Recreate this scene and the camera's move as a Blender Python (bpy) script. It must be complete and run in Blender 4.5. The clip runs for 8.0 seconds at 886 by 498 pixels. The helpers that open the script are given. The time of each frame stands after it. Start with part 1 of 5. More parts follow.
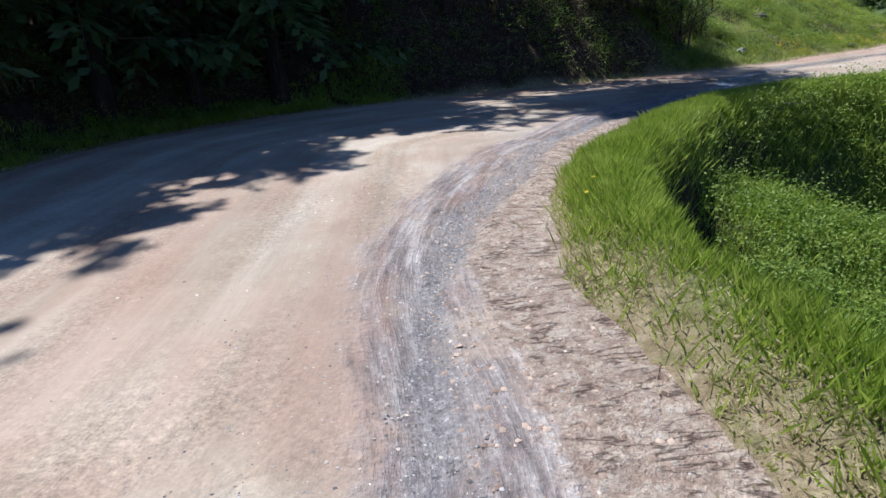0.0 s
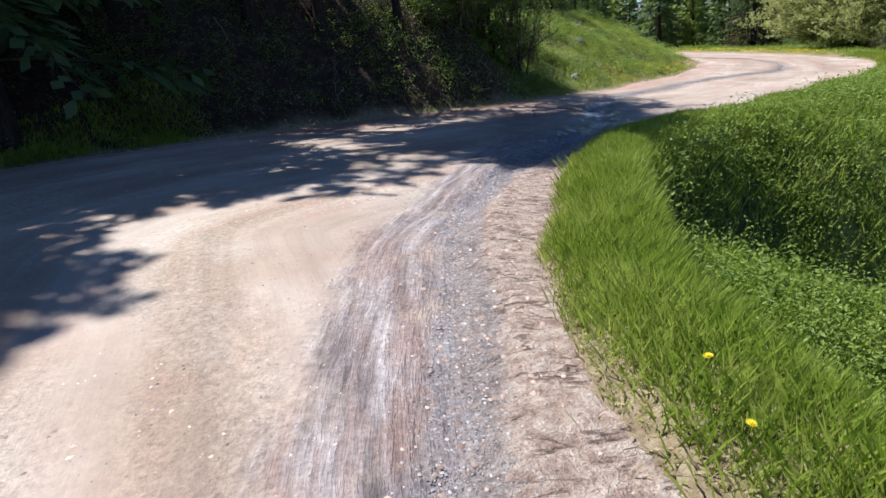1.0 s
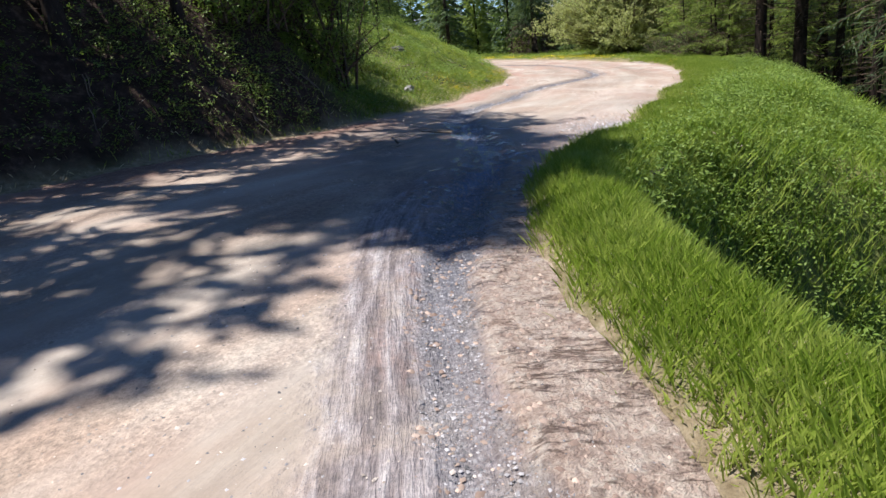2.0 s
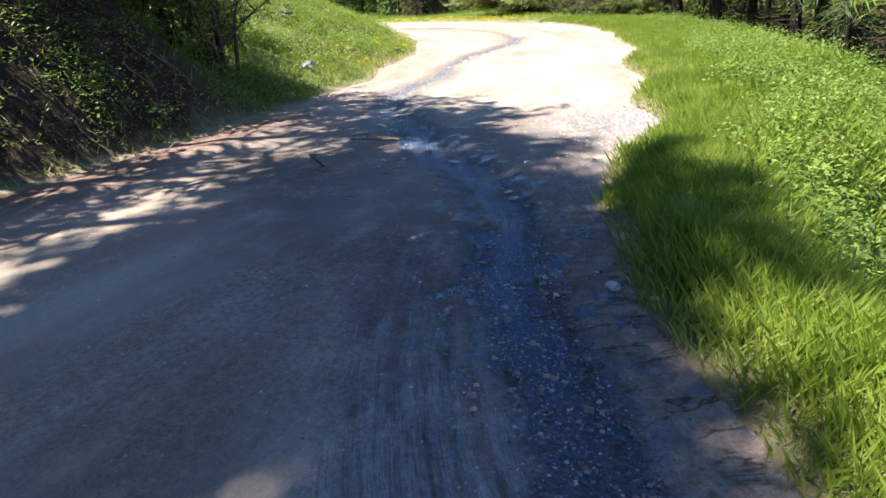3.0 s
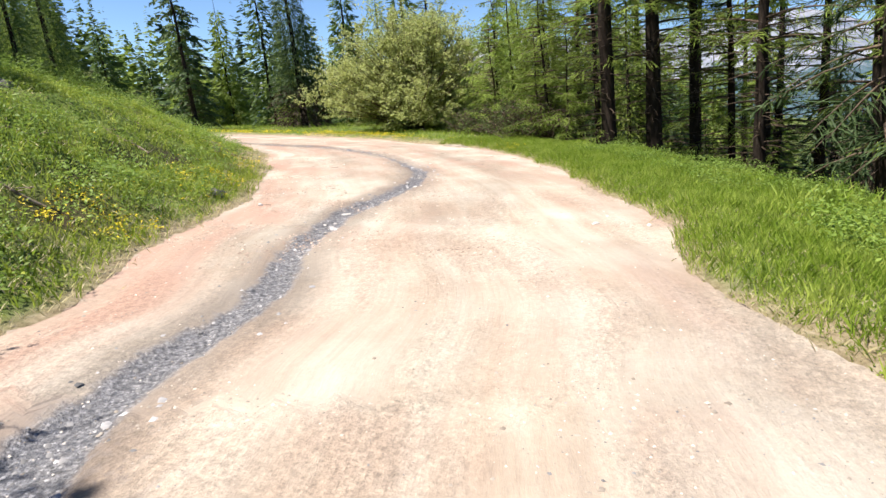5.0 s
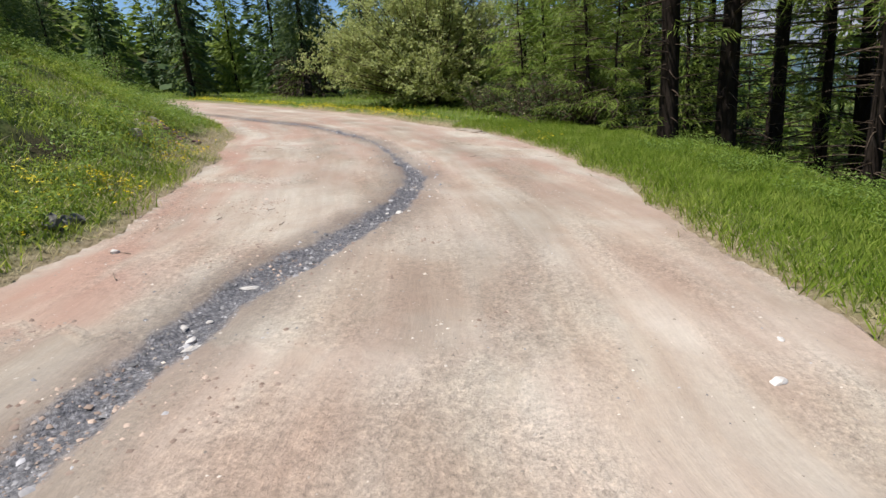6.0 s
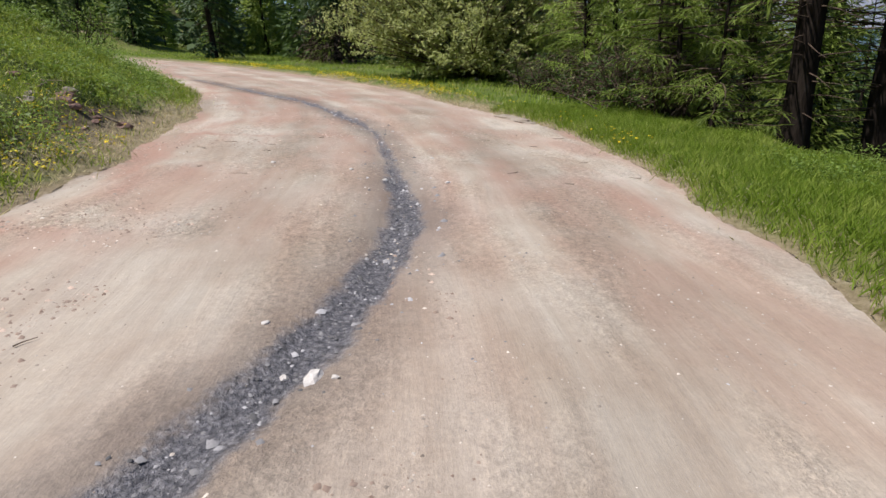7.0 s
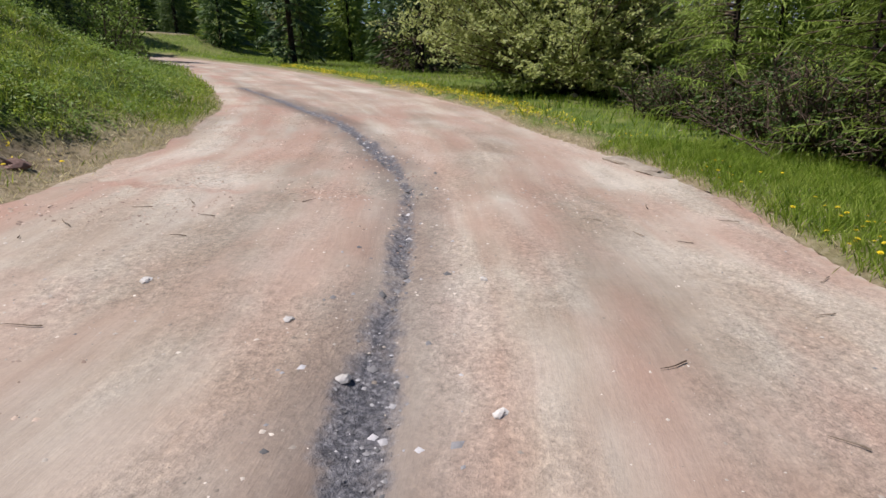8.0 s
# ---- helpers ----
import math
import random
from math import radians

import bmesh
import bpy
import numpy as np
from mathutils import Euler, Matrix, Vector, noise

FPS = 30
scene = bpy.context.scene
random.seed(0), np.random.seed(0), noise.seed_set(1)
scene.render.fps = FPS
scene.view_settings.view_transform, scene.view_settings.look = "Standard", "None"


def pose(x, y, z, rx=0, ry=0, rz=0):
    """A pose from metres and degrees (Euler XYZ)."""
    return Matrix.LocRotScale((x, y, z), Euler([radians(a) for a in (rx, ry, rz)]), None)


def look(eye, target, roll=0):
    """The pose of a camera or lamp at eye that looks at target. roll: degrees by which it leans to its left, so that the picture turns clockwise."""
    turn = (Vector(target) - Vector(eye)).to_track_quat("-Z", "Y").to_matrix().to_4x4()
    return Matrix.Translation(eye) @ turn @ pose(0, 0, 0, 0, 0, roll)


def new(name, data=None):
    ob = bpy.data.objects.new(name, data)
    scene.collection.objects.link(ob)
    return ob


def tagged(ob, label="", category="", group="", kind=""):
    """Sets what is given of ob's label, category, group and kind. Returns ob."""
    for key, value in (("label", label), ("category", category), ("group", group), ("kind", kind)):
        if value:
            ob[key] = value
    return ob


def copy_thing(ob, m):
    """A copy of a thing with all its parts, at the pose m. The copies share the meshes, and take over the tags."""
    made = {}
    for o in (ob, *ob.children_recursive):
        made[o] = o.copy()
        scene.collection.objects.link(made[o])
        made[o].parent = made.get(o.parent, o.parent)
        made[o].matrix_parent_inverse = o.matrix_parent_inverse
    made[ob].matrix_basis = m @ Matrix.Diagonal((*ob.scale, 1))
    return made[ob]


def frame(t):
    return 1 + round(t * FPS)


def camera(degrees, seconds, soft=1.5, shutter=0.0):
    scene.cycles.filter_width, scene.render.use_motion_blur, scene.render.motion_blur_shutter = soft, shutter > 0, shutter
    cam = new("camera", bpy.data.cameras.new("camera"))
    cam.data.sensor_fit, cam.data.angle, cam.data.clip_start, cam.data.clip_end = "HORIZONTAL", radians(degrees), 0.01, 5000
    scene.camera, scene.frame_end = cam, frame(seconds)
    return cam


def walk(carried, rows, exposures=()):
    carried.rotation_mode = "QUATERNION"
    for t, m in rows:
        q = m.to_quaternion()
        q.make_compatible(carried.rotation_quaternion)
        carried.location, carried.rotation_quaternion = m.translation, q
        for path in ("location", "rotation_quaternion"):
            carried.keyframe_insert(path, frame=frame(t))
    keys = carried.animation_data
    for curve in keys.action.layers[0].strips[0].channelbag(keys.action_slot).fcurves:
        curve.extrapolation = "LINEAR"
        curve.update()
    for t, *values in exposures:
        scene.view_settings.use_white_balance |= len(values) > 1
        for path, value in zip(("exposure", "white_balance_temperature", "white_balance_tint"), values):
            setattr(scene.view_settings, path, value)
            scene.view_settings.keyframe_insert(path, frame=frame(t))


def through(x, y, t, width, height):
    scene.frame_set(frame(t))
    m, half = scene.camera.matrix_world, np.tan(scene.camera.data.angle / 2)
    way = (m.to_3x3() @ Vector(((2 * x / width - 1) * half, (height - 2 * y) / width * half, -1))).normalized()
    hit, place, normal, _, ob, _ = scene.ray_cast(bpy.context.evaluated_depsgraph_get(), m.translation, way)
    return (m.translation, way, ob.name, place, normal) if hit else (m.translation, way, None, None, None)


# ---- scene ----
cam = camera(74.2, 8.0)
PATH = [
    (0, (1.034, -1.695, 1.525), (0.805, 0.172, 0.845), -4.3),
    (0.5, (0.543, -0.007, 1.520), (0.428, 1.859, 0.809), -5.1),
    (1, (0.285, 1.802, 1.503), (0.695, 3.647, 0.850), -3.0),
    (1.5, (0.263, 3.635, 1.488), (0.857, 5.411, 0.786), -3.4),
    (2, (0.553, 5.361, 1.473), (1.563, 6.957, 0.816), -3.7),
    (2.2, (0.705, 5.946, 1.452), (1.786, 7.492, 0.787), -3.8),
    (3.3, (2.658, 9.616, 1.504), (3.957, 10.882, 0.663), -4.7),
    (3.5, (3.156, 10.202, 1.487), (4.488, 11.421, 0.626), -4.8),
    (4, (4.631, 11.536, 1.432), (6.105, 12.651, 0.666), -3.8),
    (4.5, (6.211, 12.776, 1.444), (7.795, 13.858, 0.878), -3.1),
    (4.7, (6.913, 13.242, 1.457), (8.515, 14.336, 0.970), -2.6),
    (5.8, (10.855, 15.733, 1.530), (12.405, 16.881, 1.002), -0.6),
    (6, (11.608, 16.216, 1.536), (13.145, 17.365, 0.972), -0.1),
    (6.5, (13.504, 17.407, 1.503), (15.003, 18.562, 0.855), 0.7),
    (7, (15.289, 18.653, 1.516), (16.720, 19.884, 0.855), 1.7),
    (7.5, (17.054, 20.040, 1.472), (18.396, 21.379, 0.834), 2.7),
    (8, (18.741, 21.526, 1.445), (19.977, 22.960, 0.800), 2.8),
]
EXPOSURE = [(0, 0.36, 5850, 11), (1.0, 0.55, 6050, 15), (2.2, 0.58, 6200, 14), (2.8, 1.1, 6300, 11), (3.3, 1.6, 6650, 10), (4.0, 1.7, 6850, 9), (4.3, 1.5, 6800, 10), (4.7, 1.05, 6650, 11), (5.3, 0.7, 6500, 11), (5.8, 0.25, 6300, 11), (8, 0.02, 6250, 16)]
walk(cam, [(t, look(eye, target, roll)) for t, eye, target, roll in PATH], EXPOSURE)

# ---- light ----
SUN_EL, SUN_AZ = radians(60), math.atan2(-0.75, 0.66)
to_sun = Vector((math.sin(SUN_AZ) * math.cos(SUN_EL), math.cos(SUN_AZ) * math.cos(SUN_EL), math.sin(SUN_EL)))
world = bpy.data.worlds.new("sky")
scene.world = world
world.use_nodes = True
sky = world.node_tree.nodes.new("ShaderNodeTexSky")
sky.sky_type, sky.sun_disc = "NISHITA", False
sky.sun_elevation, sky.sun_rotation, sky.altitude = SUN_EL, SUN_AZ, 1800
sky.air_density, sky.dust_density, sky.ozone_density = 1.0, 0.0, 7.0
world.node_tree.links.new(sky.outputs[0], world.node_tree.nodes["Background"].inputs[0])
world.node_tree.nodes["Background"].inputs[1].default_value = 0.095
sun = new("sun", bpy.data.lights.new("sun", "SUN"))
sun.data.energy, sun.data.angle, sun.data.color = 5.4, radians(0.53), (1.0, 0.95, 0.86)
sun.matrix_world = look((0, 0, 40), Vector((0, 0, 40)) - to_sun)


# ---- node materials ----
def nodes(name, rough=0.9, spec=0.3):
    m = bpy.data.materials.new(name)
    m.use_nodes = True
    b = m.node_tree.nodes["Principled BSDF"]
    b.inputs["Roughness"].default_value = rough
    b.inputs["Specular IOR Level"].default_value = spec
    return m, m.node_tree, b


def node(tree, kind, **inputs):
    n = tree.nodes.new(kind)
    for k, v in inputs.items():
        n.inputs[k.replace("_", " ")].default_value = v
    return n


def coords(tree, scale=(1, 1, 1), attr=None):
    if attr:
        src = tree.nodes.new("ShaderNodeAttribute")
        src.attribute_name = attr
        out = src.outputs["Vector"]
    else:
        out = tree.nodes.new("ShaderNodeNewGeometry").outputs["Position"]
    m = tree.nodes.new("ShaderNodeMapping")
    m.inputs["Scale"].default_value = scale
    tree.links.new(out, m.inputs["Vector"])
    return m.outputs["Vector"]


def noise_of(tree, vec, scale, detail=4, rough=0.6):
    n = node(tree, "ShaderNodeTexNoise", Scale=scale, Detail=detail, Roughness=rough)
    tree.links.new(vec, n.inputs["Vector"])
    return n.outputs["Fac"]


def ramp(tree, fac, stops):
    r = tree.nodes.new("ShaderNodeValToRGB")
    e = r.color_ramp.elements
    while len(e) < len(stops):
        e.new(0.5)
    for el, (p, c) in zip(e, stops):
        el.position, el.color = p, (*c, 1) if len(c) == 3 else c
    tree.links.new(fac, r.inputs[0])
    return r.outputs[0]


def mix(tree, fac, a, b, mode="MIX"):
    n = tree.nodes.new("ShaderNodeMix")
    n.data_type, n.blend_type = "RGBA", mode
    for sock, v in ((n.inputs[0], fac), (n.inputs[6], a), (n.inputs[7], b)):
        if hasattr(v, "is_linked"):
            tree.links.new(v, sock)
        else:
            sock.default_value = v if isinstance(v, float) else (*v, 1)
    return n.outputs[2]


def maths(tree, op, a, b=0.0, clamp=False):
    n = tree.nodes.new("ShaderNodeMath")
    n.operation, n.use_clamp = op, clamp
    for sock, v in ((n.inputs[0], a), (n.inputs[1], b)):
        if hasattr(v, "is_linked"):
            tree.links.new(v, sock)
        else:
            sock.default_value = v
    return n.outputs[0]


def value(tree, attr):
    n = tree.nodes.new("ShaderNodeAttribute")
    n.attribute_name = attr
    return n.outputs["Fac"]


def bump(tree, bsdf, height, strength, dist):
    n = node(tree, "ShaderNodeBump", Strength=strength, Distance=dist)
    tree.links.new(height, n.inputs["Height"])
    tree.links.new(n.outputs[0], bsdf.inputs["Normal"])


def between(tree, v, lo, hi, flip=False):
    """A soft step of v from lo to hi."""
    n = tree.nodes.new("ShaderNodeMapRange")
    n.interpolation_type = "SMOOTHSTEP"
    tree.links.new(v, n.inputs[0])
    n.inputs[1].default_value, n.inputs[2].default_value = lo, hi
    n.inputs[3].default_value, n.inputs[4].default_value = (1, 0) if flip else (0, 1)
    return n.outputs[0]


def mat_road():
    m, t, b = nodes("dry_dirt_road", 0.95, 0.2)
    p, lanes = coords(t), coords(t, (1.5, 0.07, 1), "lane")

    def mul(*v):
        out = v[0]
        for w in v[1:]:
            out = maths(t, "MULTIPLY", out, w)
        return out

    def add(*v):
        out = v[0]
        for w in v[1:]:
            out = maths(t, "ADD", out, w)
        return out

    def off(scale, size, detail=4):
        return mul(maths(t, "SUBTRACT", noise_of(t, p, scale, detail, 0.65), 0.5), size)

    # pale dust, beaten into lanes by wheels
    base = ramp(t, noise_of(t, p, 0.7, 6), [(0.3, (0.29, 0.22, 0.17)), (0.45, (0.36, 0.30, 0.24)), (0.55, (0.42, 0.375, 0.315)), (0.72, (0.52, 0.48, 0.42))])
    streak = ramp(t, noise_of(t, lanes, 1.0, 4, 0.6), [(0.3, (0.24, 0.19, 0.15)), (0.47, (0.36, 0.295, 0.235)), (0.56, (0.42, 0.37, 0.31)), (0.7, (0.50, 0.455, 0.395))])
    col = mix(t, 0.5, base, streak)
    tone = ramp(t, noise_of(t, coords(t, (0.75, 0.22, 1), "lane"), 0.9, 3, 0.5), [(0.35, (0.36, 0.345, 0.335)), (0.5, (0.5, 0.49, 0.485)), (0.65, (0.64, 0.635, 0.63))])
    col = mix(t, 0.6, col, tone, "OVERLAY")
    fine = ramp(t, noise_of(t, coords(t, (8, 1.6, 1), "lane"), 1.0, 5, 0.75), [(0.3, (0.36, 0.36, 0.36)), (0.7, (0.62, 0.62, 0.62))])
    col = mix(t, 0.3, col, fine, "OVERLAY")
    pink = mul(value(t, "pink"), ramp(t, noise_of(t, coords(t, (1.1, 0.3, 1), "lane"), 1.1, 3, 0.55), [(0.4, (0, 0, 0)), (0.62, (1, 1, 1))]))
    col = mix(t, mul(pink, 0.85), col, (0.36, 0.225, 0.175))
    col = mix(t, mul(value(t, "earth"), 0.8), col, ramp(t, noise_of(t, p, 4.0, 6, 0.75), [(0.3, (0.1, 0.055, 0.04)), (0.5, (0.2, 0.115, 0.085)), (0.7, (0.34, 0.23, 0.18))]))
    # loose crumbs and small stones where wheels do not run
    grit, crumbs = noise_of(t, p, 46.0, 4, 0.75), noise_of(t, p, 17.0, 5, 0.8)
    coarse = ramp(t, noise_of(t, coords(t, (1.3, 0.4, 1), "lane"), 0.9, 2, 0.5), [(0.42, (0.16, 0.16, 0.16)), (0.6, (0.95, 0.95, 0.95))])
    speck = mix(t, 0.5, ramp(t, grit, [(0.3, (0.22, 0.22, 0.22)), (0.5, (0.5, 0.5, 0.5)), (0.72, (0.82, 0.8, 0.78))]), ramp(t, crumbs, [(0.32, (0.2, 0.2, 0.2)), (0.5, (0.5, 0.5, 0.5)), (0.68, (0.85, 0.83, 0.8))]))
    col = mix(t, coarse, col, speck, "OVERLAY")
    # outer edge of the first bend: a grey rutted strip and a crumbly pink one
    rd = add(value(t, "rd"), off(2.2, 0.5), off(11.0, 0.22))
    near = value(t, "near")
    rutted = mul(near, between(t, rd, 0.5, 0.68), between(t, rd, 1.25, 1.55, True))
    crumbly = mul(near, between(t, rd, 0.5, 0.7, True))
    lines = noise_of(t, coords(t, (9, 1.0, 1), "edge"), 1.0, 6, 0.72)
    mud = ramp(t, lines, [(0.32, (0.08, 0.068, 0.068)), (0.44, (0.19, 0.16, 0.155)), (0.54, (0.32, 0.285, 0.28)), (0.68, (0.52, 0.49, 0.48))])
    mud = mix(t, ramp(t, noise_of(t, coords(t, (2.6, 0.6, 1), "edge"), 1.0, 5, 0.7), [(0.5, (0, 0, 0)), (0.62, (0.7, 0.7, 0.7))]), mud, (0.26, 0.17, 0.14))
    mud = mix(t, 0.9, mud, speck, "OVERLAY")
    col = mix(t, mul(rutted, between(t, noise_of(t, p, 1.3, 4), 0.3, 0.5)), col, mud)
    red = ramp(t, noise_of(t, p, 9.0, 6, 0.8), [(0.3, (0.25, 0.165, 0.125)), (0.45, (0.46, 0.345, 0.275)), (0.55, (0.62, 0.51, 0.42)), (0.7, (0.72, 0.64, 0.56))])
    col = mix(t, mul(crumbly, 0.95), col, mix(t, 0.7, red, speck, "OVERLAY"))
    cracks = ramp(t, noise_of(t, coords(t, (2.2, 6.0, 1), "edge"), 1.0, 4, 0.6), [(0.45, (1, 1, 1)), (0.485, (0.2, 0.16, 0.14)), (0.52, (1, 1, 1))])
    col = mix(t, mul(crumbly, between(t, noise_of(t, p, 3.0, 4), 0.42, 0.55)), col, mix(t, 1.0, col, cracks, "MULTIPLY"))
    # the wash: grey shingle with ragged banks, wet in places
    wd = add(value(t, "wd"), off(2.2, 0.26), off(14.0, 0.12))
    shingle = mul(value(t, "won"), between(t, wd, -0.07, 0.06, True))
    banks = mul(value(t, "won"), between(t, wd, 0.06, 0.5, True), value(t, "silt"))
    v = node(t, "ShaderNodeTexVoronoi", Scale=38.0)
    t.links.new(p, v.inputs["Vector"])
    stones = mix(t, 0.45, ramp(t, noise_of(t, p, 24.0, 5, 0.8), [(0.33, (0.11, 0.112, 0.128)), (0.5, (0.285, 0.28, 0.295)), (0.66, (0.5, 0.485, 0.49))]), ramp(t, v.outputs["Distance"], [(0.0, (0.8, 0.8, 0.8)), (0.7, (0.12, 0.12, 0.12))]), "OVERLAY")
    col = mix(t, mul(banks, 0.7), col, mix(t, 0.4, (0.12, 0.095, 0.082), speck, "OVERLAY"))
    patch = mul(value(t, "gravel"), between(t, noise_of(t, p, 4.0, 6, 0.7), 0.25, 0.5))
    grey = maths(t, "MAXIMUM", shingle, patch)
    col = mix(t, shingle, col, stones)
    col = mix(t, patch, col, mix(t, 0.4, stones, (0.42, 0.385, 0.37)))
    soak = value(t, "soak")
    wet = maths(t, "MAXIMUM", mul(shingle, value(t, "wet")), mul(soak, between(t, noise_of(t, p, 2.4, 5, 0.7), 0.3, 0.55)))
    col = mix(t, wet, col, mix(t, 1.0, col, (0.42, 0.41, 0.44), "MULTIPLY"))
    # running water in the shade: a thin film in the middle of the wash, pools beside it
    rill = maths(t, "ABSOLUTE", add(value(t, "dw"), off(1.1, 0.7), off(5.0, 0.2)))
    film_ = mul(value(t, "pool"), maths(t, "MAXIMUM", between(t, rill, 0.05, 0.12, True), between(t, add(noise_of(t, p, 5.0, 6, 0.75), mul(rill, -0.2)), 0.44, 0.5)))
    # the blue sky's reflection is painted into the water's base colour
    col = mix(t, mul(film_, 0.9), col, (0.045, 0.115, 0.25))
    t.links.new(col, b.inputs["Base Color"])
    r = maths(t, "SUBTRACT", 0.95, mul(wet, 0.45))
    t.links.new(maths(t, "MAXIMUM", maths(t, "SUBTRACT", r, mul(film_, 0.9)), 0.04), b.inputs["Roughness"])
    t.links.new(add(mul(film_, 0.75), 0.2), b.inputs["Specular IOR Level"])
    h = add(mul(crumbs, coarse, 0.8), mul(noise_of(t, p, 6.0, 4, 0.7), coarse, 0.6), mul(noise_of(t, coords(t, (2.4, 0.5, 1), "lane"), 1.0, 2), 0.3), mul(noise_of(t, coords(t, (9, 1.5, 1), "lane"), 1.0, 5, 0.7), 0.45))
    h = add(h, mul(rutted, lines, 2.2), mul(crumbly, noise_of(t, p, 9.0, 6, 0.8), 4.5), mul(grey, noise_of(t, p, 16.0, 5, 0.8), 2.4), mul(shingle, -1.2))
    h = mul(h, maths(t, "SUBTRACT", 1.0, mul(film_, 0.35)))
    bump(t, b, h, 0.85, 0.03)
    return m


def mat_ground():
    m, t, b = nodes("meadow_soil", 0.95, 0.15)
    p = coords(t)
    green = ramp(t, noise_of(t, p, 2.2, 6, 0.7), [(0.3, (0.05, 0.08, 0.016)), (0.5, (0.105, 0.155, 0.03)), (0.7, (0.2, 0.215, 0.065))])
    green = mix(t, ramp(t, noise_of(t, p, 0.35, 4), [(0.45, (0, 0, 0)), (0.7, (0.55, 0.55, 0.55))]), green, (0.24, 0.21, 0.085))
    soil = ramp(t, noise_of(t, p, 5.0, 6, 0.75), [(0.3, (0.016, 0.011, 0.008)), (0.52, (0.045, 0.029, 0.021)), (0.7, (0.13, 0.088, 0.065))])
    edge = ramp(t, noise_of(t, p, 9.0, 5, 0.7), [(0.3, (0.17, 0.13, 0.075)), (0.5, (0.28, 0.225, 0.14)), (0.7, (0.42, 0.35, 0.25))])
    col = mix(t, value(t, "soil"), green, soil)
    rim = maths(t, "MULTIPLY", value(t, "rim"), ramp(t, noise_of(t, p, 4.0, 5), [(0.3, (0.5, 0.5, 0.5)), (0.45, (1, 1, 1))]))
    col = mix(t, rim, col, edge)
    t.links.new(col, b.inputs["Base Color"])
    bump(t, b, noise_of(t, p, 11.0, 6, 0.75), 0.9, 0.06)
    return m


def mat_leaf(name, dark, mid, light, rough=0.6, through=0.35, vary=0.5, up=0.0):
    m, t, b = nodes(name, rough, 0.25)
    g = t.nodes.new("ShaderNodeNewGeometry")
    c = ramp(t, g.outputs["Random Per Island"], [(0.0, dark), (0.5, mid), (1.0, light)])
    o = t.nodes.new("ShaderNodeObjectInfo")
    h = node(t, "ShaderNodeHueSaturation")
    t.links.new(maths(t, "ADD", 1 - vary / 2, maths(t, "MULTIPLY", o.outputs["Random"], vary)), h.inputs["Value"])
    c2 = mix(t, ramp(t, noise_of(t, coords(t), 0.7, 3), [(0.35, (0, 0, 0)), (0.65, (0.6, 0.6, 0.6))]), c, mid)
    c2 = mix(t, ramp(t, noise_of(t, coords(t), 1.7, 4, 0.7), [(0.48, (0, 0, 0)), (0.68, (0.55, 0.55, 0.55))]), c2, tuple(1.15 * v + 0.05 * light[0] for v in light))
    t.links.new(c2, h.inputs["Color"])
    t.links.new(h.outputs[0], b.inputs["Base Color"])
    tr = t.nodes.new("ShaderNodeBsdfTranslucent")
    t.links.new(h.outputs[0], tr.inputs["Color"])
    if up:
        # thin lying leaves: their light follows the sward rather than each blade
        n = t.nodes.new("ShaderNodeVectorMath")
        n.operation = "MULTIPLY_ADD"
        t.links.new(g.outputs["Normal"], n.inputs[0])
        n.inputs[1].default_value, n.inputs[2].default_value = (1 - up,) * 3, (0, 0, up)
        t.links.new(n.outputs[0], b.inputs["Normal"])
        t.links.new(n.outputs[0], tr.inputs["Normal"])
    mx = node(t, "ShaderNodeMixShader")
    mx.inputs[0].default_value = through
    t.links.new(b.outputs[0], mx.inputs[1])
    t.links.new(tr.outputs[0], mx.inputs[2])
    t.links.new(mx.outputs[0], t.nodes["Material Output"].inputs["Surface"])
    return m


def mat_plain(name, stops, scale, rough=0.85, spec=0.3, depth=0.02, stretch=(1, 1, 1), local=False):
    m, t, b = nodes(name, rough, spec)
    if local:
        o = t.nodes.new("ShaderNodeTexCoord")
        mp = t.nodes.new("ShaderNodeMapping")
        mp.inputs["Scale"].default_value = stretch
        t.links.new(o.outputs["Object"], mp.inputs["Vector"])
        v = mp.outputs["Vector"]
    else:
        v = coords(t, stretch)
    f = noise_of(t, v, scale, 6, 0.7)
    info = t.nodes.new("ShaderNodeObjectInfo")
    c = ramp(t, f, stops)
    h = node(t, "ShaderNodeHueSaturation")
    t.links.new(maths(t, "ADD", 0.85, maths(t, "MULTIPLY", info.outputs["Random"], 0.3)), h.inputs["Value"])
    t.links.new(c, h.inputs["Color"])
    t.links.new(h.outputs[0], b.inputs["Base Color"])
    bump(t, b, f, 0.8, depth)
    return m


def mat_stones(name, dark, light):
    m, t, b = nodes(name, 0.8, 0.35)
    g = t.nodes.new("ShaderNodeNewGeometry")
    c = ramp(t, g.outputs["Random Per Island"], [(0.0, dark), (0.75, light), (1.0, tuple(min(0.75, v * 1.7) for v in light))])
    c = mix(t, 0.4, c, ramp(t, noise_of(t, coords(t), 40.0, 4), [(0.3, (0.3, 0.3, 0.3)), (0.7, (0.7, 0.7, 0.7))]), "OVERLAY")
    t.links.new(c, b.inputs["Base Color"])
    return m


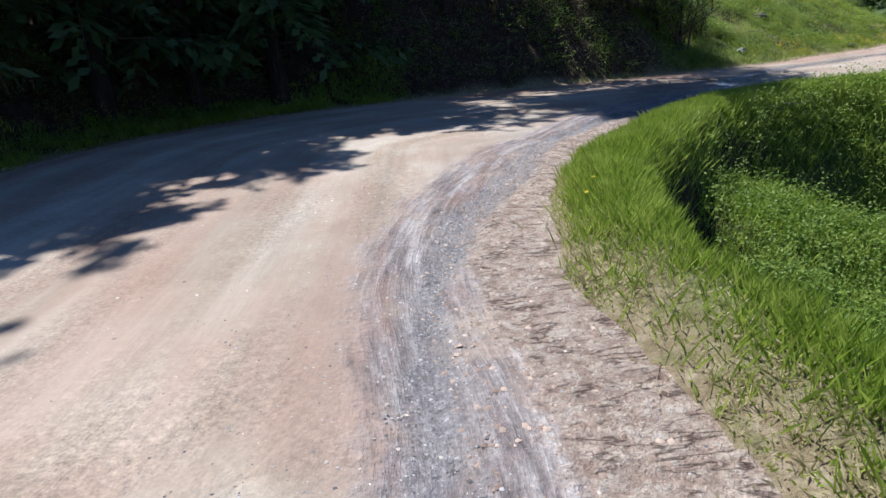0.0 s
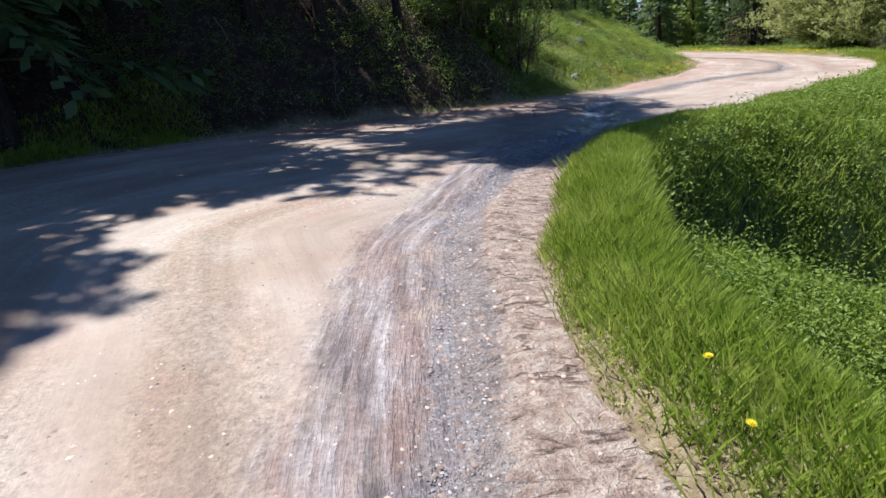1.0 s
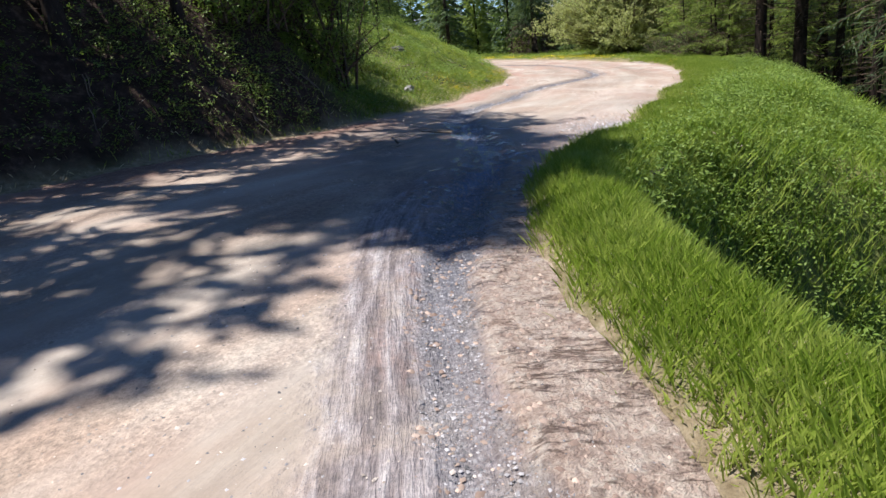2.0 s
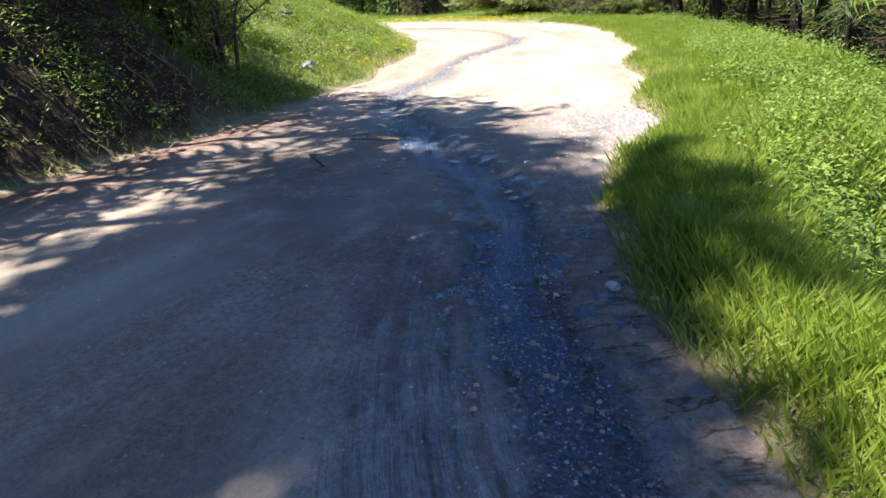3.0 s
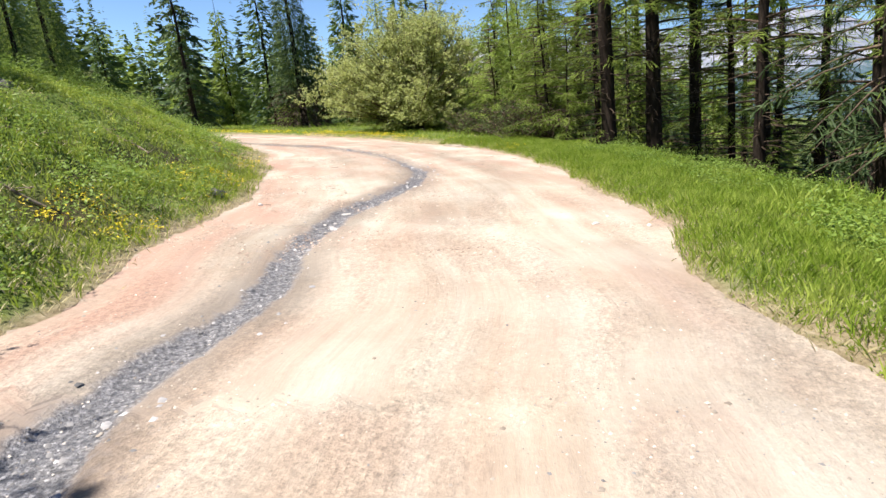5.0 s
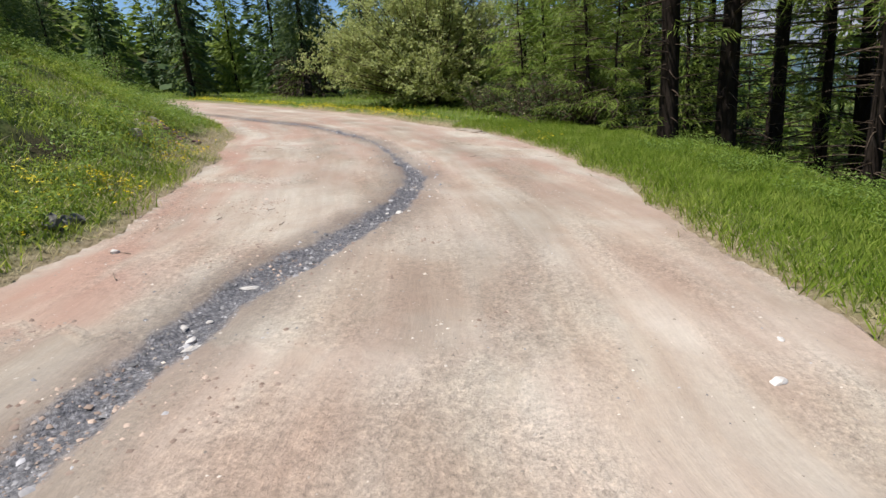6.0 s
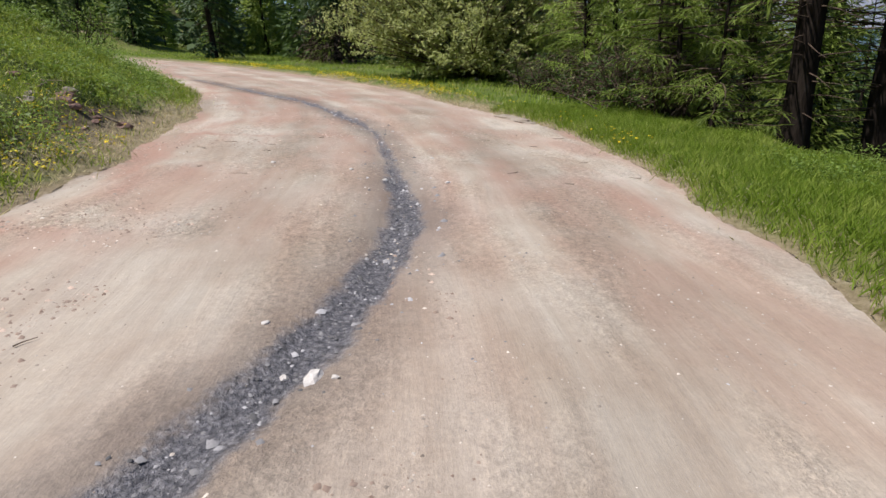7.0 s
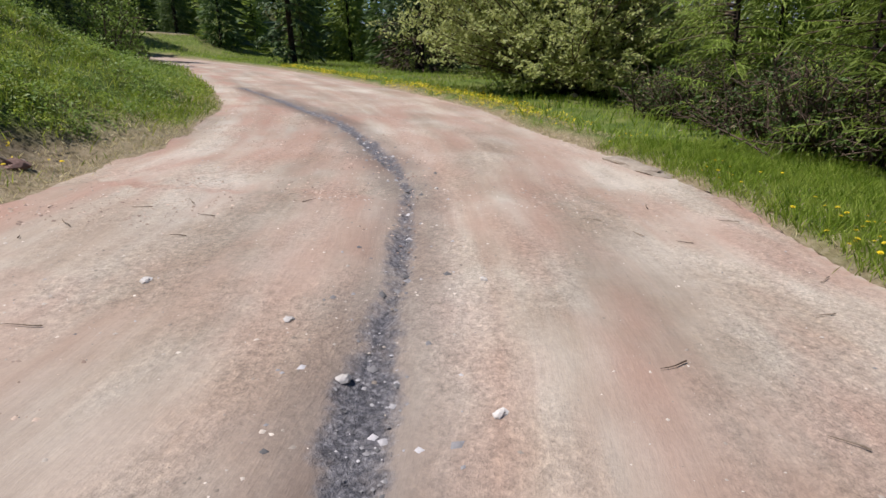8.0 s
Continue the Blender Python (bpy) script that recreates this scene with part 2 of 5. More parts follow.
ROAD, GROUND = mat_road(), mat_ground()
GRASS = mat_leaf("grass_blades", (0.13, 0.215, 0.02), (0.25, 0.36, 0.042), (0.47, 0.53, 0.12), 0.45, 0.5, 0.1)
BANKGRASS = mat_leaf("bank_grass", (0.12, 0.19, 0.02), (0.24, 0.33, 0.036), (0.48, 0.51, 0.1), 0.5, 0.5, 0.1)
DRYGRASS = mat_leaf("dry_grass", (0.42, 0.37, 0.19), (0.56, 0.49, 0.29), (0.7, 0.63, 0.43), 0.7, 0.5, 0.1)
WEED = mat_leaf("weed_leaves", (0.09, 0.155, 0.025), (0.16, 0.25, 0.04), (0.27, 0.36, 0.075), 0.5, 0.38, 0.15)
LARCH = mat_leaf("larch_needles", (0.11, 0.165, 0.028), (0.18, 0.255, 0.04), (0.29, 0.36, 0.07), 0.6, 0.42)
SPRUCE = mat_leaf("spruce_needles", (0.03, 0.055, 0.02), (0.05, 0.085, 0.028), (0.085, 0.13, 0.045), 0.6, 0.25)
CONIFER = mat_leaf("conifer_needles", (0.042, 0.075, 0.02), (0.07, 0.12, 0.03), (0.13, 0.19, 0.048), 0.6, 0.33)
WILLOW = mat_leaf("willow_leaves", (0.32, 0.37, 0.1), (0.48, 0.53, 0.18), (0.64, 0.67, 0.3), 0.5, 0.5)
BARK = mat_plain("conifer_bark", [(0.3, (0.014, 0.011, 0.009)), (0.55, (0.036, 0.027, 0.022)), (0.75, (0.085, 0.068, 0.058))], 9.0, 0.95, 0.1, 0.03, (1, 1, 0.25), True)
TWIGWOOD = mat_plain("twig_wood", [(0.3, (0.05, 0.036, 0.026)), (0.6, (0.13, 0.095, 0.07)), (0.8, (0.24, 0.19, 0.15))], 12.0, 0.9, 0.15, 0.005)
DEADWOOD = mat_plain("weathered_wood", [(0.3, (0.12, 0.09, 0.065)), (0.6, (0.26, 0.21, 0.16)), (0.8, (0.4, 0.34, 0.28))], 15.0, 0.9, 0.15, 0.005)
ROCK = mat_plain("grey_rock", [(0.3, (0.1, 0.095, 0.09)), (0.5, (0.22, 0.21, 0.2)), (0.72, (0.4, 0.38, 0.36))], 6.0, 0.9, 0.2, 0.03)
DARKROCK = mat_plain("lichened_rock", [(0.3, (0.05, 0.048, 0.042)), (0.5, (0.13, 0.125, 0.11)), (0.72, (0.27, 0.26, 0.22))], 9.0, 0.9, 0.2, 0.03)
PALE = mat_plain("pale_limestone", [(0.3, (0.44, 0.4, 0.365)), (0.7, (0.68, 0.65, 0.62))], 14.0, 0.85, 0.25, 0.01)
PEBBLES = mat_stones("road_pebbles", (0.2, 0.165, 0.135), (0.42, 0.37, 0.32))
CLOD = mat_stones("dry_clods", (0.2, 0.14, 0.11), (0.34, 0.26, 0.21))
RUBBLE = mat_stones("pale_rubble", (0.2, 0.19, 0.185), (0.4, 0.38, 0.37))
GREYPEB = mat_stones("grey_pebbles", (0.09, 0.088, 0.09), (0.3, 0.29, 0.295))
YELLOW = mat_leaf("dandelion_petals", (0.7, 0.53, 0.012), (0.8, 0.63, 0.02), (0.85, 0.7, 0.035), 0.6, 0.15)
TAN = mat_plain("tan_slab", [(0.3, (0.26, 0.21, 0.165)), (0.6, (0.38, 0.33, 0.27)), (0.8, (0.46, 0.42, 0.36))], 7.0, 0.9, 0.2, 0.02)
REDSOIL = mat_plain("red_earth", [(0.3, (0.12, 0.075, 0.06)), (0.6, (0.25, 0.165, 0.14)), (0.8, (0.4, 0.3, 0.26))], 8.0, 0.95, 0.1, 0.03)


def mat_mountain():
    m, t, b = nodes("far_mountain", 0.95, 0.1)
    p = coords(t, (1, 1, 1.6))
    # the blue haze of distance is mixed into the wood and rock colours
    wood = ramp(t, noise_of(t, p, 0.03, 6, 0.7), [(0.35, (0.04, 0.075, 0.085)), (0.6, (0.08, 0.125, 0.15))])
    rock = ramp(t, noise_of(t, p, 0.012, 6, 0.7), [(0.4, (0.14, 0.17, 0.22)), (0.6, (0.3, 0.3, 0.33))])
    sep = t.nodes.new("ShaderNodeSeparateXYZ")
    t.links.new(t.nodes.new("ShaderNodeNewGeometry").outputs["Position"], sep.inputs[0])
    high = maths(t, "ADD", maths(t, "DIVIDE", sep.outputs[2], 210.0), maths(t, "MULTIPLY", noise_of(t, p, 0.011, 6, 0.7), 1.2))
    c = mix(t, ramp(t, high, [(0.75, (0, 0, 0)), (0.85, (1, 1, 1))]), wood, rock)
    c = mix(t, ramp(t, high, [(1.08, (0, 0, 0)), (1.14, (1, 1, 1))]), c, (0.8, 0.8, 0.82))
    t.links.new(c, b.inputs["Base Color"])
    return m


# ---- plan of the road ----
LEFT = [(-3.86, -40.14), (-4.53, -13.94), (-5.72, -2.91), (-6.57, 3.57), (-6.95, 7.81), (-5.94, 10.64), (-4.02, 12.8), (-1.8, 14.1), (1.34, 15.5), (3.62, 16.1),
        (5.6, 16.9), (8.0, 18.0), (9.1, 18.65), (9.95, 18.95), (10.6, 19.6), (11.35, 20.3), (12.15, 20.8), (13.25, 21.65), (14.5, 22.7), (16.4, 24.8),
        (17.8, 26.15), (19.1, 27.8), (20.1, 29.2), (21.5, 31.0), (24.0, 36.2), (26.56, 45.56), (28.45, 55.47), (26.9, 66.58), (15.53, 75.69), (-10.58, 83.89)]
RIGHT = [(2.54, -40.17), (2.12, -14), (2.0, -4.3), (1.9, -0.6), (1.82, 0.35), (1.62, 1.1), (1.39, 1.95), (1.33, 3.0), (1.48, 4.1), (1.7, 5.0),
         (1.95, 5.95), (2.4, 6.75), (2.85, 7.6), (3.3, 8.4), (3.85, 9.25), (4.5, 9.95), (5.2, 10.5), (6.15, 11.1), (7.0, 11.45), (7.8, 11.5),
         (8.6, 11.75), (9.2, 12.5), (10.1, 13.05), (11.3, 13.4), (12.3, 14.3), (13.4, 15.0), (15.1, 15.6), (15.95, 16.15), (17.1, 17.05), (19.05, 18.55), (20.15, 19.25),
         (21.7, 20.6), (23.0, 21.75), (24.4, 23.25), (25.2, 24.1), (26.0, 25.45), (26.7, 27.0), (27.8, 29.4), (29.7, 33.3), (31.3, 38.6), (32.77, 47.2),
         (33.36, 57.19), (31.07, 69.34), (19.37, 80.19), (-10.48, 88.89)]
WASH = [(0.77, -6.17), (0.69, -0.11), (0.53, 1.68), (0.6, 3.07), (1.07, 4.79), (1.59, 6.79), (2.34, 8.21), (3.48, 9.6), (4.38, 10.64), (5.15, 11.38),
        (5.69, 12.11), (6.11, 13), (6.96, 14.38), (7.67, 15.73), (9.21, 17.12), (10.89, 17.83), (12.33, 18.96), (14.04, 19.93), (15.4, 20.36), (17.13, 21.07),
        (18.87, 22.21), (20.17, 23.66), (21.47, 25.21), (22.71, 26.86), (23.5, 28.61), (24.7, 31.93), (25.61, 36.39), (26.42, 41.56), (28.39, 49.46)]


def curve_through(points, step=0.5):
    """A smooth line (Catmull-Rom) through the points."""
    p = np.array(points, float)
    p = np.vstack([2 * p[0] - p[1], p, 2 * p[-1] - p[-2]])
    out = []
    for a, b, c, d in zip(p, p[1:], p[2:], p[3:]):
        n = max(2, int(np.hypot(*(c - b)) / step))
        t = np.linspace(0, 1, n, endpoint=False)[:, None]
        out.append(0.5 * (2 * b + (c - a) * t + (2 * a - 5 * b + 4 * c - d) * t**2 + (3 * b - a - 3 * c + d) * t**3))
    return np.vstack(out + [p[-2:-1]])


def side_of(x, y, line):
    """Signed distance (plus: to the left of the line) and the length along it."""
    a, b = line[:-1], line[1:]
    d = b - a
    ln = np.hypot(d[:, 0], d[:, 1])
    cum = np.concatenate([[0], np.cumsum(ln)[:-1]])
    dist, along = np.empty(len(x)), np.empty(len(x))
    for i in range(0, len(x), 1500):
        px, py = x[i:i + 1500, None] - a[:, 0], y[i:i + 1500, None] - a[:, 1]
        t = np.clip((px * d[:, 0] + py * d[:, 1]) / ln**2, 0, 1)
        ex, ey = px - t * d[:, 0], py - t * d[:, 1]
        q = ex**2 + ey**2
        k = q.argmin(1)
        r = np.arange(len(k))
        s = np.sign(d[k, 0] * py[r, k] - d[k, 1] * px[r, k])
        dist[i:i + 1500] = s * np.sqrt(q[r, k])
        along[i:i + 1500] = cum[k] + t[r, k] * ln[k]
    return dist, along


LINE_L, LINE_R, LINE_W = curve_through(LEFT), curve_through(RIGHT), curve_through(WASH, 0.3)


def lattice(ix, iy, seed):
    h = (ix.astype(np.int64) * 374761393 + iy.astype(np.int64) * 668265263 + seed * 1442695041) & 0xFFFFFFFF
    h = ((h ^ (h >> 13)) * 1274126177) & 0xFFFFFFFF
    return ((h ^ (h >> 16)) & 0xFFFF) / 65535.0


def rough(x, y, size, seed=0, octaves=3):
    """Smooth value noise about 0, of that feature size in metres."""
    out, amp, tot = 0, 1.0, 0
    for o in range(octaves):
        u, v = x / size * 2**o, y / size * 2**o
        i, j = np.floor(u), np.floor(v)
        f, g = u - i, v - j
        f, g = f * f * (3 - 2 * f), g * g * (3 - 2 * g)
        n = (lattice(i, j, seed + o) * (1 - f) + lattice(i + 1, j, seed + o) * f) * (1 - g) + (lattice(i, j + 1, seed + o) * (1 - f) + lattice(i + 1, j + 1, seed + o) * f) * g
        out, tot, amp = out + amp * (n - 0.5) * 2, tot + amp, amp * 0.5
    return out / tot


def step(a, b, v):
    t = np.clip((v - a) / (b - a), 0, 1)
    return t * t * (3 - 2 * t)


def land(x, y):
    """Everything about the ground at (x, y): height, and the fields that its materials use."""
    x, y = np.asarray(x, float), np.asarray(y, float)
    dl, sl = side_of(x, y, LINE_L)
    dr, sr = side_of(x, y, LINE_R)
    dr = -dr
    dw, sw = side_of(x, y, LINE_W)
    jag = 0.16 * rough(x, y, 0.7, 3) + 0.12 * rough(x, y, 2.4, 4)
    el, er = dl + jag, dr + jag * 0.7
    road = (el < 0) & (er < 0)
    ol, orr = np.maximum(el, 0), np.maximum(er, 0)
    left_side = ol > 0
    # forest bank (steep, bare) gives way to a grassy bank, which ends where the road swings round it
    q = x + 0.35 * (y - 17)
    forest = 1 - step(5.2, 7.8, q)
    verge = 0.25 + 0.9 * (1 - step(-4.5, 0.5, x + 0.2 * y - 2))
    a = np.maximum(ol - verge, 0)
    bank_f = np.minimum(1.15 * a, 2.0 + 0.42 * a) + 0.1 * np.minimum(ol, 1)
    bank_f = np.minimum(bank_f, 9 + 0.12 * a)
    bank_g = np.where(ol < 5, 0.5 * ol - 0.26 * (1 - np.exp(-ol / 0.5)), 2.24 + 0.16 * (ol - 5))
    bank_g = np.minimum(bank_g, 3.4 + 0.06 * ol)
    bank_g = bank_g + 0.10 * np.clip(ol - 8, 0, 300)
    tail = 1 - step(36, 47, y)
    bank_g = bank_g * (0.08 + 0.92 * tail) + (1 - tail) * (np.minimum(0.05 * ol, 2) + 0.07 * np.clip(ol - 20, 0, 300))
    z_left = forest * bank_f + (1 - forest) * bank_g
    z_left += (0.15 * rough(x, y, 1.1, 7) + 0.3 * rough(x, y, 3.5, 8) + 0.07 * rough(x, y, 0.45, 12)) * step(0.2, 1.6, ol)
    # right: a grass verge, then the drop
    w = 0.8 + 0.12 * rough(x, y, 0.8, 11) + 0.55 * step(4.5, 8, x) + 1.15 * step(8.5, 13, x) + 0.5 * step(16, 22, x) + 14 * step(22, 31, y)
    steep = 1 - step(9.0, 13.5, 0.64 * x + 0.77 * y)
    drop = np.maximum(orr - w, 0)
    z_right = 0.15 * step(0, 0.5, orr) - 0.06 * np.minimum(orr, 1.5) - np.minimum((np.sqrt(drop**2 + 0.04) - 0.2) * (0.56 + 2.4 * steep), (0.8 + 0.5 * (1 - step(4, 7, y))) * steep + 60 * (1 - steep) + 0.3 * drop)
    z_right = np.maximum(z_right, -22 - 0.02 * drop) + (0.10 * rough(x, y, 1.0, 9) + 0.2 * rough(x, y, 3.0, 10)) * step(0.3, 2.0, orr)
    z_right = np.where(y > 31, np.maximum(z_right, -3 - 0.03 * drop), z_right)
    z = np.where(left_side, z_left, np.where(orr > 0, z_right, 0.0)) + 46 * np.exp(-(((x - 8) / 60) ** 2 + ((y - 150) / 36) ** 2)) * step(92, 110, y)
    # the road comes back higher up, beyond the meadow
    track = np.abs(y - 79.4 - 0.13 * (37 - x)) + np.maximum(0, np.maximum(x - 37, 20 - x))
    lift = np.exp(-np.maximum(track - 1.5, 0) ** 2 / 30) * (~road)
    z = z * (1 - lift) + 1.75 * lift
    # road surface: shallow wheel ruts, the wash in its groove
    inside = np.minimum(np.maximum(-el, 0), np.maximum(-er, 0))
    fade = step(0, 0.5, inside)
    wide = 0.19 + 0.07 * rough(sw, sw * 0, 2.5, 21) + 0.12 * np.exp(-((sw - 20) / 4.0) ** 2) - 0.05 * (1 - step(13, 16, sw)) - 0.085 * step(30, 40, sw)
    aw = np.abs(dw + 0.10 * rough(x, y, 0.7, 22) + 0.03 * rough(x, y, 0.2, 23))
    wash = 1 - step(wide * 0.75, wide * 1.15, aw)
    wash_on = np.where((sw > 0.3) & (sw < 57), 1.0, 0.0)
    wash = wash * wash_on
    lane = -el
    rut = 0.012 * np.sin(lane * 3.1 + 0.6 * rough(sr, lane, 6, 30)) + 0.012 * rough(x, y, 0.5, 31) + 0.03 * rough(x, y, 3, 32)
    near_strip = (1 - step(1.3, 2.0, -er + 0.1 * rough(x, y, 0.8, 48))) * (1 - step(11, 14, x))
    rut += near_strip * (0.018 * rough(x, y, 0.22, 33) + 0.02 * rough(-er * 6, sr, 1.0, 34))
    z += np.where(road, fade * rut - 0.05 * wash - 0.02 * (1 - fade), 0)
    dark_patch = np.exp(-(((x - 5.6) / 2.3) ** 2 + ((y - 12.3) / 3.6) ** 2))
    scar = np.zeros_like(x)
    for cx, cy, ra, rb in ((18.25, 28.21, 1.5, 0.7), (19.27, 29.5, 1.7, 0.85), (10.95, 21.52, 0.9, 0.5), (9.54, 20.55, 0.7, 0.4), (13.54, 24.61, 0.8, 0.5), (14.95, 25.75, 1.1, 0.55), (16.02, 28.4, 1.2, 0.6), (12.1, 23.2, 0.9, 0.45), (9.56, 23.36, 0.9, 0.5)):
        u, v = 0.75 * (x - cx) + 0.66 * (y - cy), -0.66 * (x - cx) + 0.75 * (y - cy)
        scar = np.maximum(scar, 1.25 * np.exp(-((u / ra) ** 2 + (v / rb) ** 2)) + 0.25 * rough(x, y, 0.4, 49) - 0.15)
    scar = np.clip(scar, 0, 1) * left_side
    z -= 0.10 * scar
    field = {
        "earth": np.where(road, forest * (1 - step(0.5, 2.0, -el + 0.5 * rough(x, y, 1.2, 47))) * step(-2, 1.5, x), 0),
        "gravel": np.where(road, 0.9 * np.exp(-(((x - 8.6) / 1.0) ** 2 + ((y - 12.25) / 0.6) ** 2)) + 0.1 * near_strip, 0),
        "shingle": np.where(road, wash, 0),
        "wd": np.abs(dw) - wide,
        "dw": dw,
        "won": wash_on * (1 - 0.45 * (1 - step(12, 17, sw))),
        "silt": np.clip(0.75 + 0.5 * rough(x, y, 1.6, 24), 0, 1) * step(18, 26, sw),
        "rd": -dr,
        "near": 1 - step(50.5, 54.0, sr),
        "pink": np.where(road, np.clip(0.35 + 0.9 * step(1.6, 0.2, -el) + 0.35 * step(16, 22, x) + 0.3 * rough(x, y, 4, 42), 0, 1), 0),
        "wet": np.clip(0.15 + 0.8 * step(14, 17, sw) - 0.75 * step(21.5, 24, sw) + 0.4 * step(28, 36, sw), 0, 1),
        "soak": np.where(road, np.clip(1.5 * dark_patch * (1 - step(1.4, 3.0, np.abs(dw))), 0, 1), 0),
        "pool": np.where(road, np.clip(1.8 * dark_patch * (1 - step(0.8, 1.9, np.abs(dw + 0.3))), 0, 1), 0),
        "soil": np.where(orr > 0, steep * step(0.1, 0.35, drop) * (1 - step(0.9, 1.6, drop + 0.4 * rough(x, y, 0.9, 46))), 0) + 0.9 * scar + (1 - scar) * np.where(left_side, forest * step(-0.2, 0.3, ol - 0.1), 0) + 0.8 * step(2.5, 5.5, orr) * np.maximum(step(0.0, 0.5, rough(x, y, 2.5, 45)), step(5, 9, orr) * (y < 30)) * (orr > 0),
        "rim": np.where(road, 1, np.maximum(1 - step(0.05, 0.42 + 0.4 * (y < 10) * step(5.5, 1.0, y) + 0.35 * (orr > 0) * np.exp(-(((x - 9.5) / 2.5) ** 2)), ol + orr + 0.3 * rough(x, y, 0.6, 13)), np.maximum(1 - step(1.3, 1.6, track), 0.9 * left_side * step(25.0, 27.0, y) * (1 - step(31, 33, y)) * (1 - step(0.6, 1.5, ol))))),
    }
    return z, road, dl, dr, el, er, sr, field


def axis(lo, hi, cell, far):
    core = np.arange(lo, hi + cell / 2, cell)
    out, d, v = [], cell, 0.0
    while v < far:
        d *= 1.14
        v += d
        out.append(v)
    out = np.array(out)
    return np.concatenate([(lo - out)[::-1], core, core[-1] + out])


def mesh_object(name, verts, faces, mat, parent=None, label="", smooth=False):
    """One mesh object from arrays; faces all have the same number of corners."""
    verts, faces = np.asarray(verts, np.float32), np.asarray(faces, np.int32)
    me = bpy.data.meshes.new(name)
    me.vertices.add(len(verts))
    me.vertices.foreach_set("co", verts.ravel())
    k = faces.shape[1]
    me.loops.add(faces.size)
    me.loops.foreach_set("vertex_index", faces.ravel())
    me.polygons.add(len(faces))
    me.polygons.foreach_set("loop_start", np.arange(0, faces.size, k, dtype=np.int32))
    if smooth:
        me.polygons.foreach_set("use_smooth", np.ones(len(faces), bool))
    me.update(calc_edges=True)
    me.materials.append(mat)
    ob = new(name, me)
    if parent:
        ob.parent = parent
    if label:
        tagged(ob, label)
    return ob


XS, YS = axis(-8, 32, 0.15, 1800), axis(-4, 40, 0.15, 1800)
GRID = {}


def build_ground():
    gx, gy = np.meshgrid(XS, YS)
    x, y = gx.ravel(), gy.ravel()
    z, road, dl, dr, el, er, sr, field = land(x, y)
    nx, ny = len(XS), len(YS)
    for key, val in (("z", z), ("road", road.astype(float)), ("el", el), ("er", er), *field.items()):
        GRID[key] = val.reshape(ny, nx).copy()
    i = np.arange(nx * ny).reshape(ny, nx)
    quads = np.stack([i[:-1, :-1], i[:-1, 1:], i[1:, 1:], i[1:, :-1]], -1).reshape(-1, 4)
    on_road = road[quads].sum(1) >= 3
    # the corners shared by road and meadow slide onto the true edge
    g = np.maximum(el, er).reshape(ny, nx)
    gy_, gx_ = np.gradient(g, YS, XS)
    shared = np.zeros(nx * ny, int)
    np.bitwise_or.at(shared, quads[on_road].ravel(), 1)
    np.bitwise_or.at(shared, quads[~on_road].ravel(), 2)
    rim = np.flatnonzero((shared == 3) & (np.abs(g.ravel()) < 0.2))
    k = np.clip(g.ravel()[rim], -0.11, 0.11) / np.maximum(gx_.ravel()[rim] ** 2 + gy_.ravel()[rim] ** 2, 0.6)
    x[rim] -= k * gx_.ravel()[rim]
    y[rim] -= k * gy_.ravel()[rim]
    pos = np.stack([x, y, z], -1)
    pos[rim, 2] = np.minimum(z[rim], 0.0)
    for name, sel, mat in (("road", on_road, ROAD), ("ground", ~on_road, GROUND)):
        used, inv = np.unique(quads[sel], return_inverse=True)
        ob = mesh_object(name, pos[used], inv.reshape(-1, 4), mat, smooth=True)
        me = ob.data
        for key, val in field.items():
            at = me.attributes.new(key, "FLOAT", "POINT")
            at.data.foreach_set("value", val[used].astype(np.float32))
        at = me.attributes.new("lane", "FLOAT_VECTOR", "POINT")
        at.data.foreach_set("vector", np.stack([-dl[used], sr[used], 0 * sr[used]], -1).astype(np.float32).ravel())
        at = me.attributes.new("edge", "FLOAT_VECTOR", "POINT")
        at.data.foreach_set("vector", np.stack([-dr[used], sr[used], 0 * sr[used]], -1).astype(np.float32).ravel())
        tagged(ob, "pale dusty dirt road with wheel tracks and a grey wash" if name == "road" else "grassy mountain slopes with bare reddish earth under trees", name, kind="structure")


build_ground()


def look_up(x, y):
    """The ground's fields at (x, y), between the corners of its sheet."""
    x, y = np.atleast_1d(np.asarray(x, float)), np.atleast_1d(np.asarray(y, float))
    i = np.clip(np.searchsorted(XS, x) - 1, 0, len(XS) - 2)
    j = np.clip(np.searchsorted(YS, y) - 1, 0, len(YS) - 2)
    u, v = (x - XS[i]) / (XS[i + 1] - XS[i]), (y - YS[j]) / (YS[j + 1] - YS[j])
    return {k: (a[j, i] * (1 - u) + a[j, i + 1] * u) * (1 - v) + (a[j + 1, i] * (1 - u) + a[j + 1, i + 1] * u) * v for k, a in GRID.items()}


def height(x, y):
    return look_up(x, y)["z"]


rng = np.random.default_rng(7)


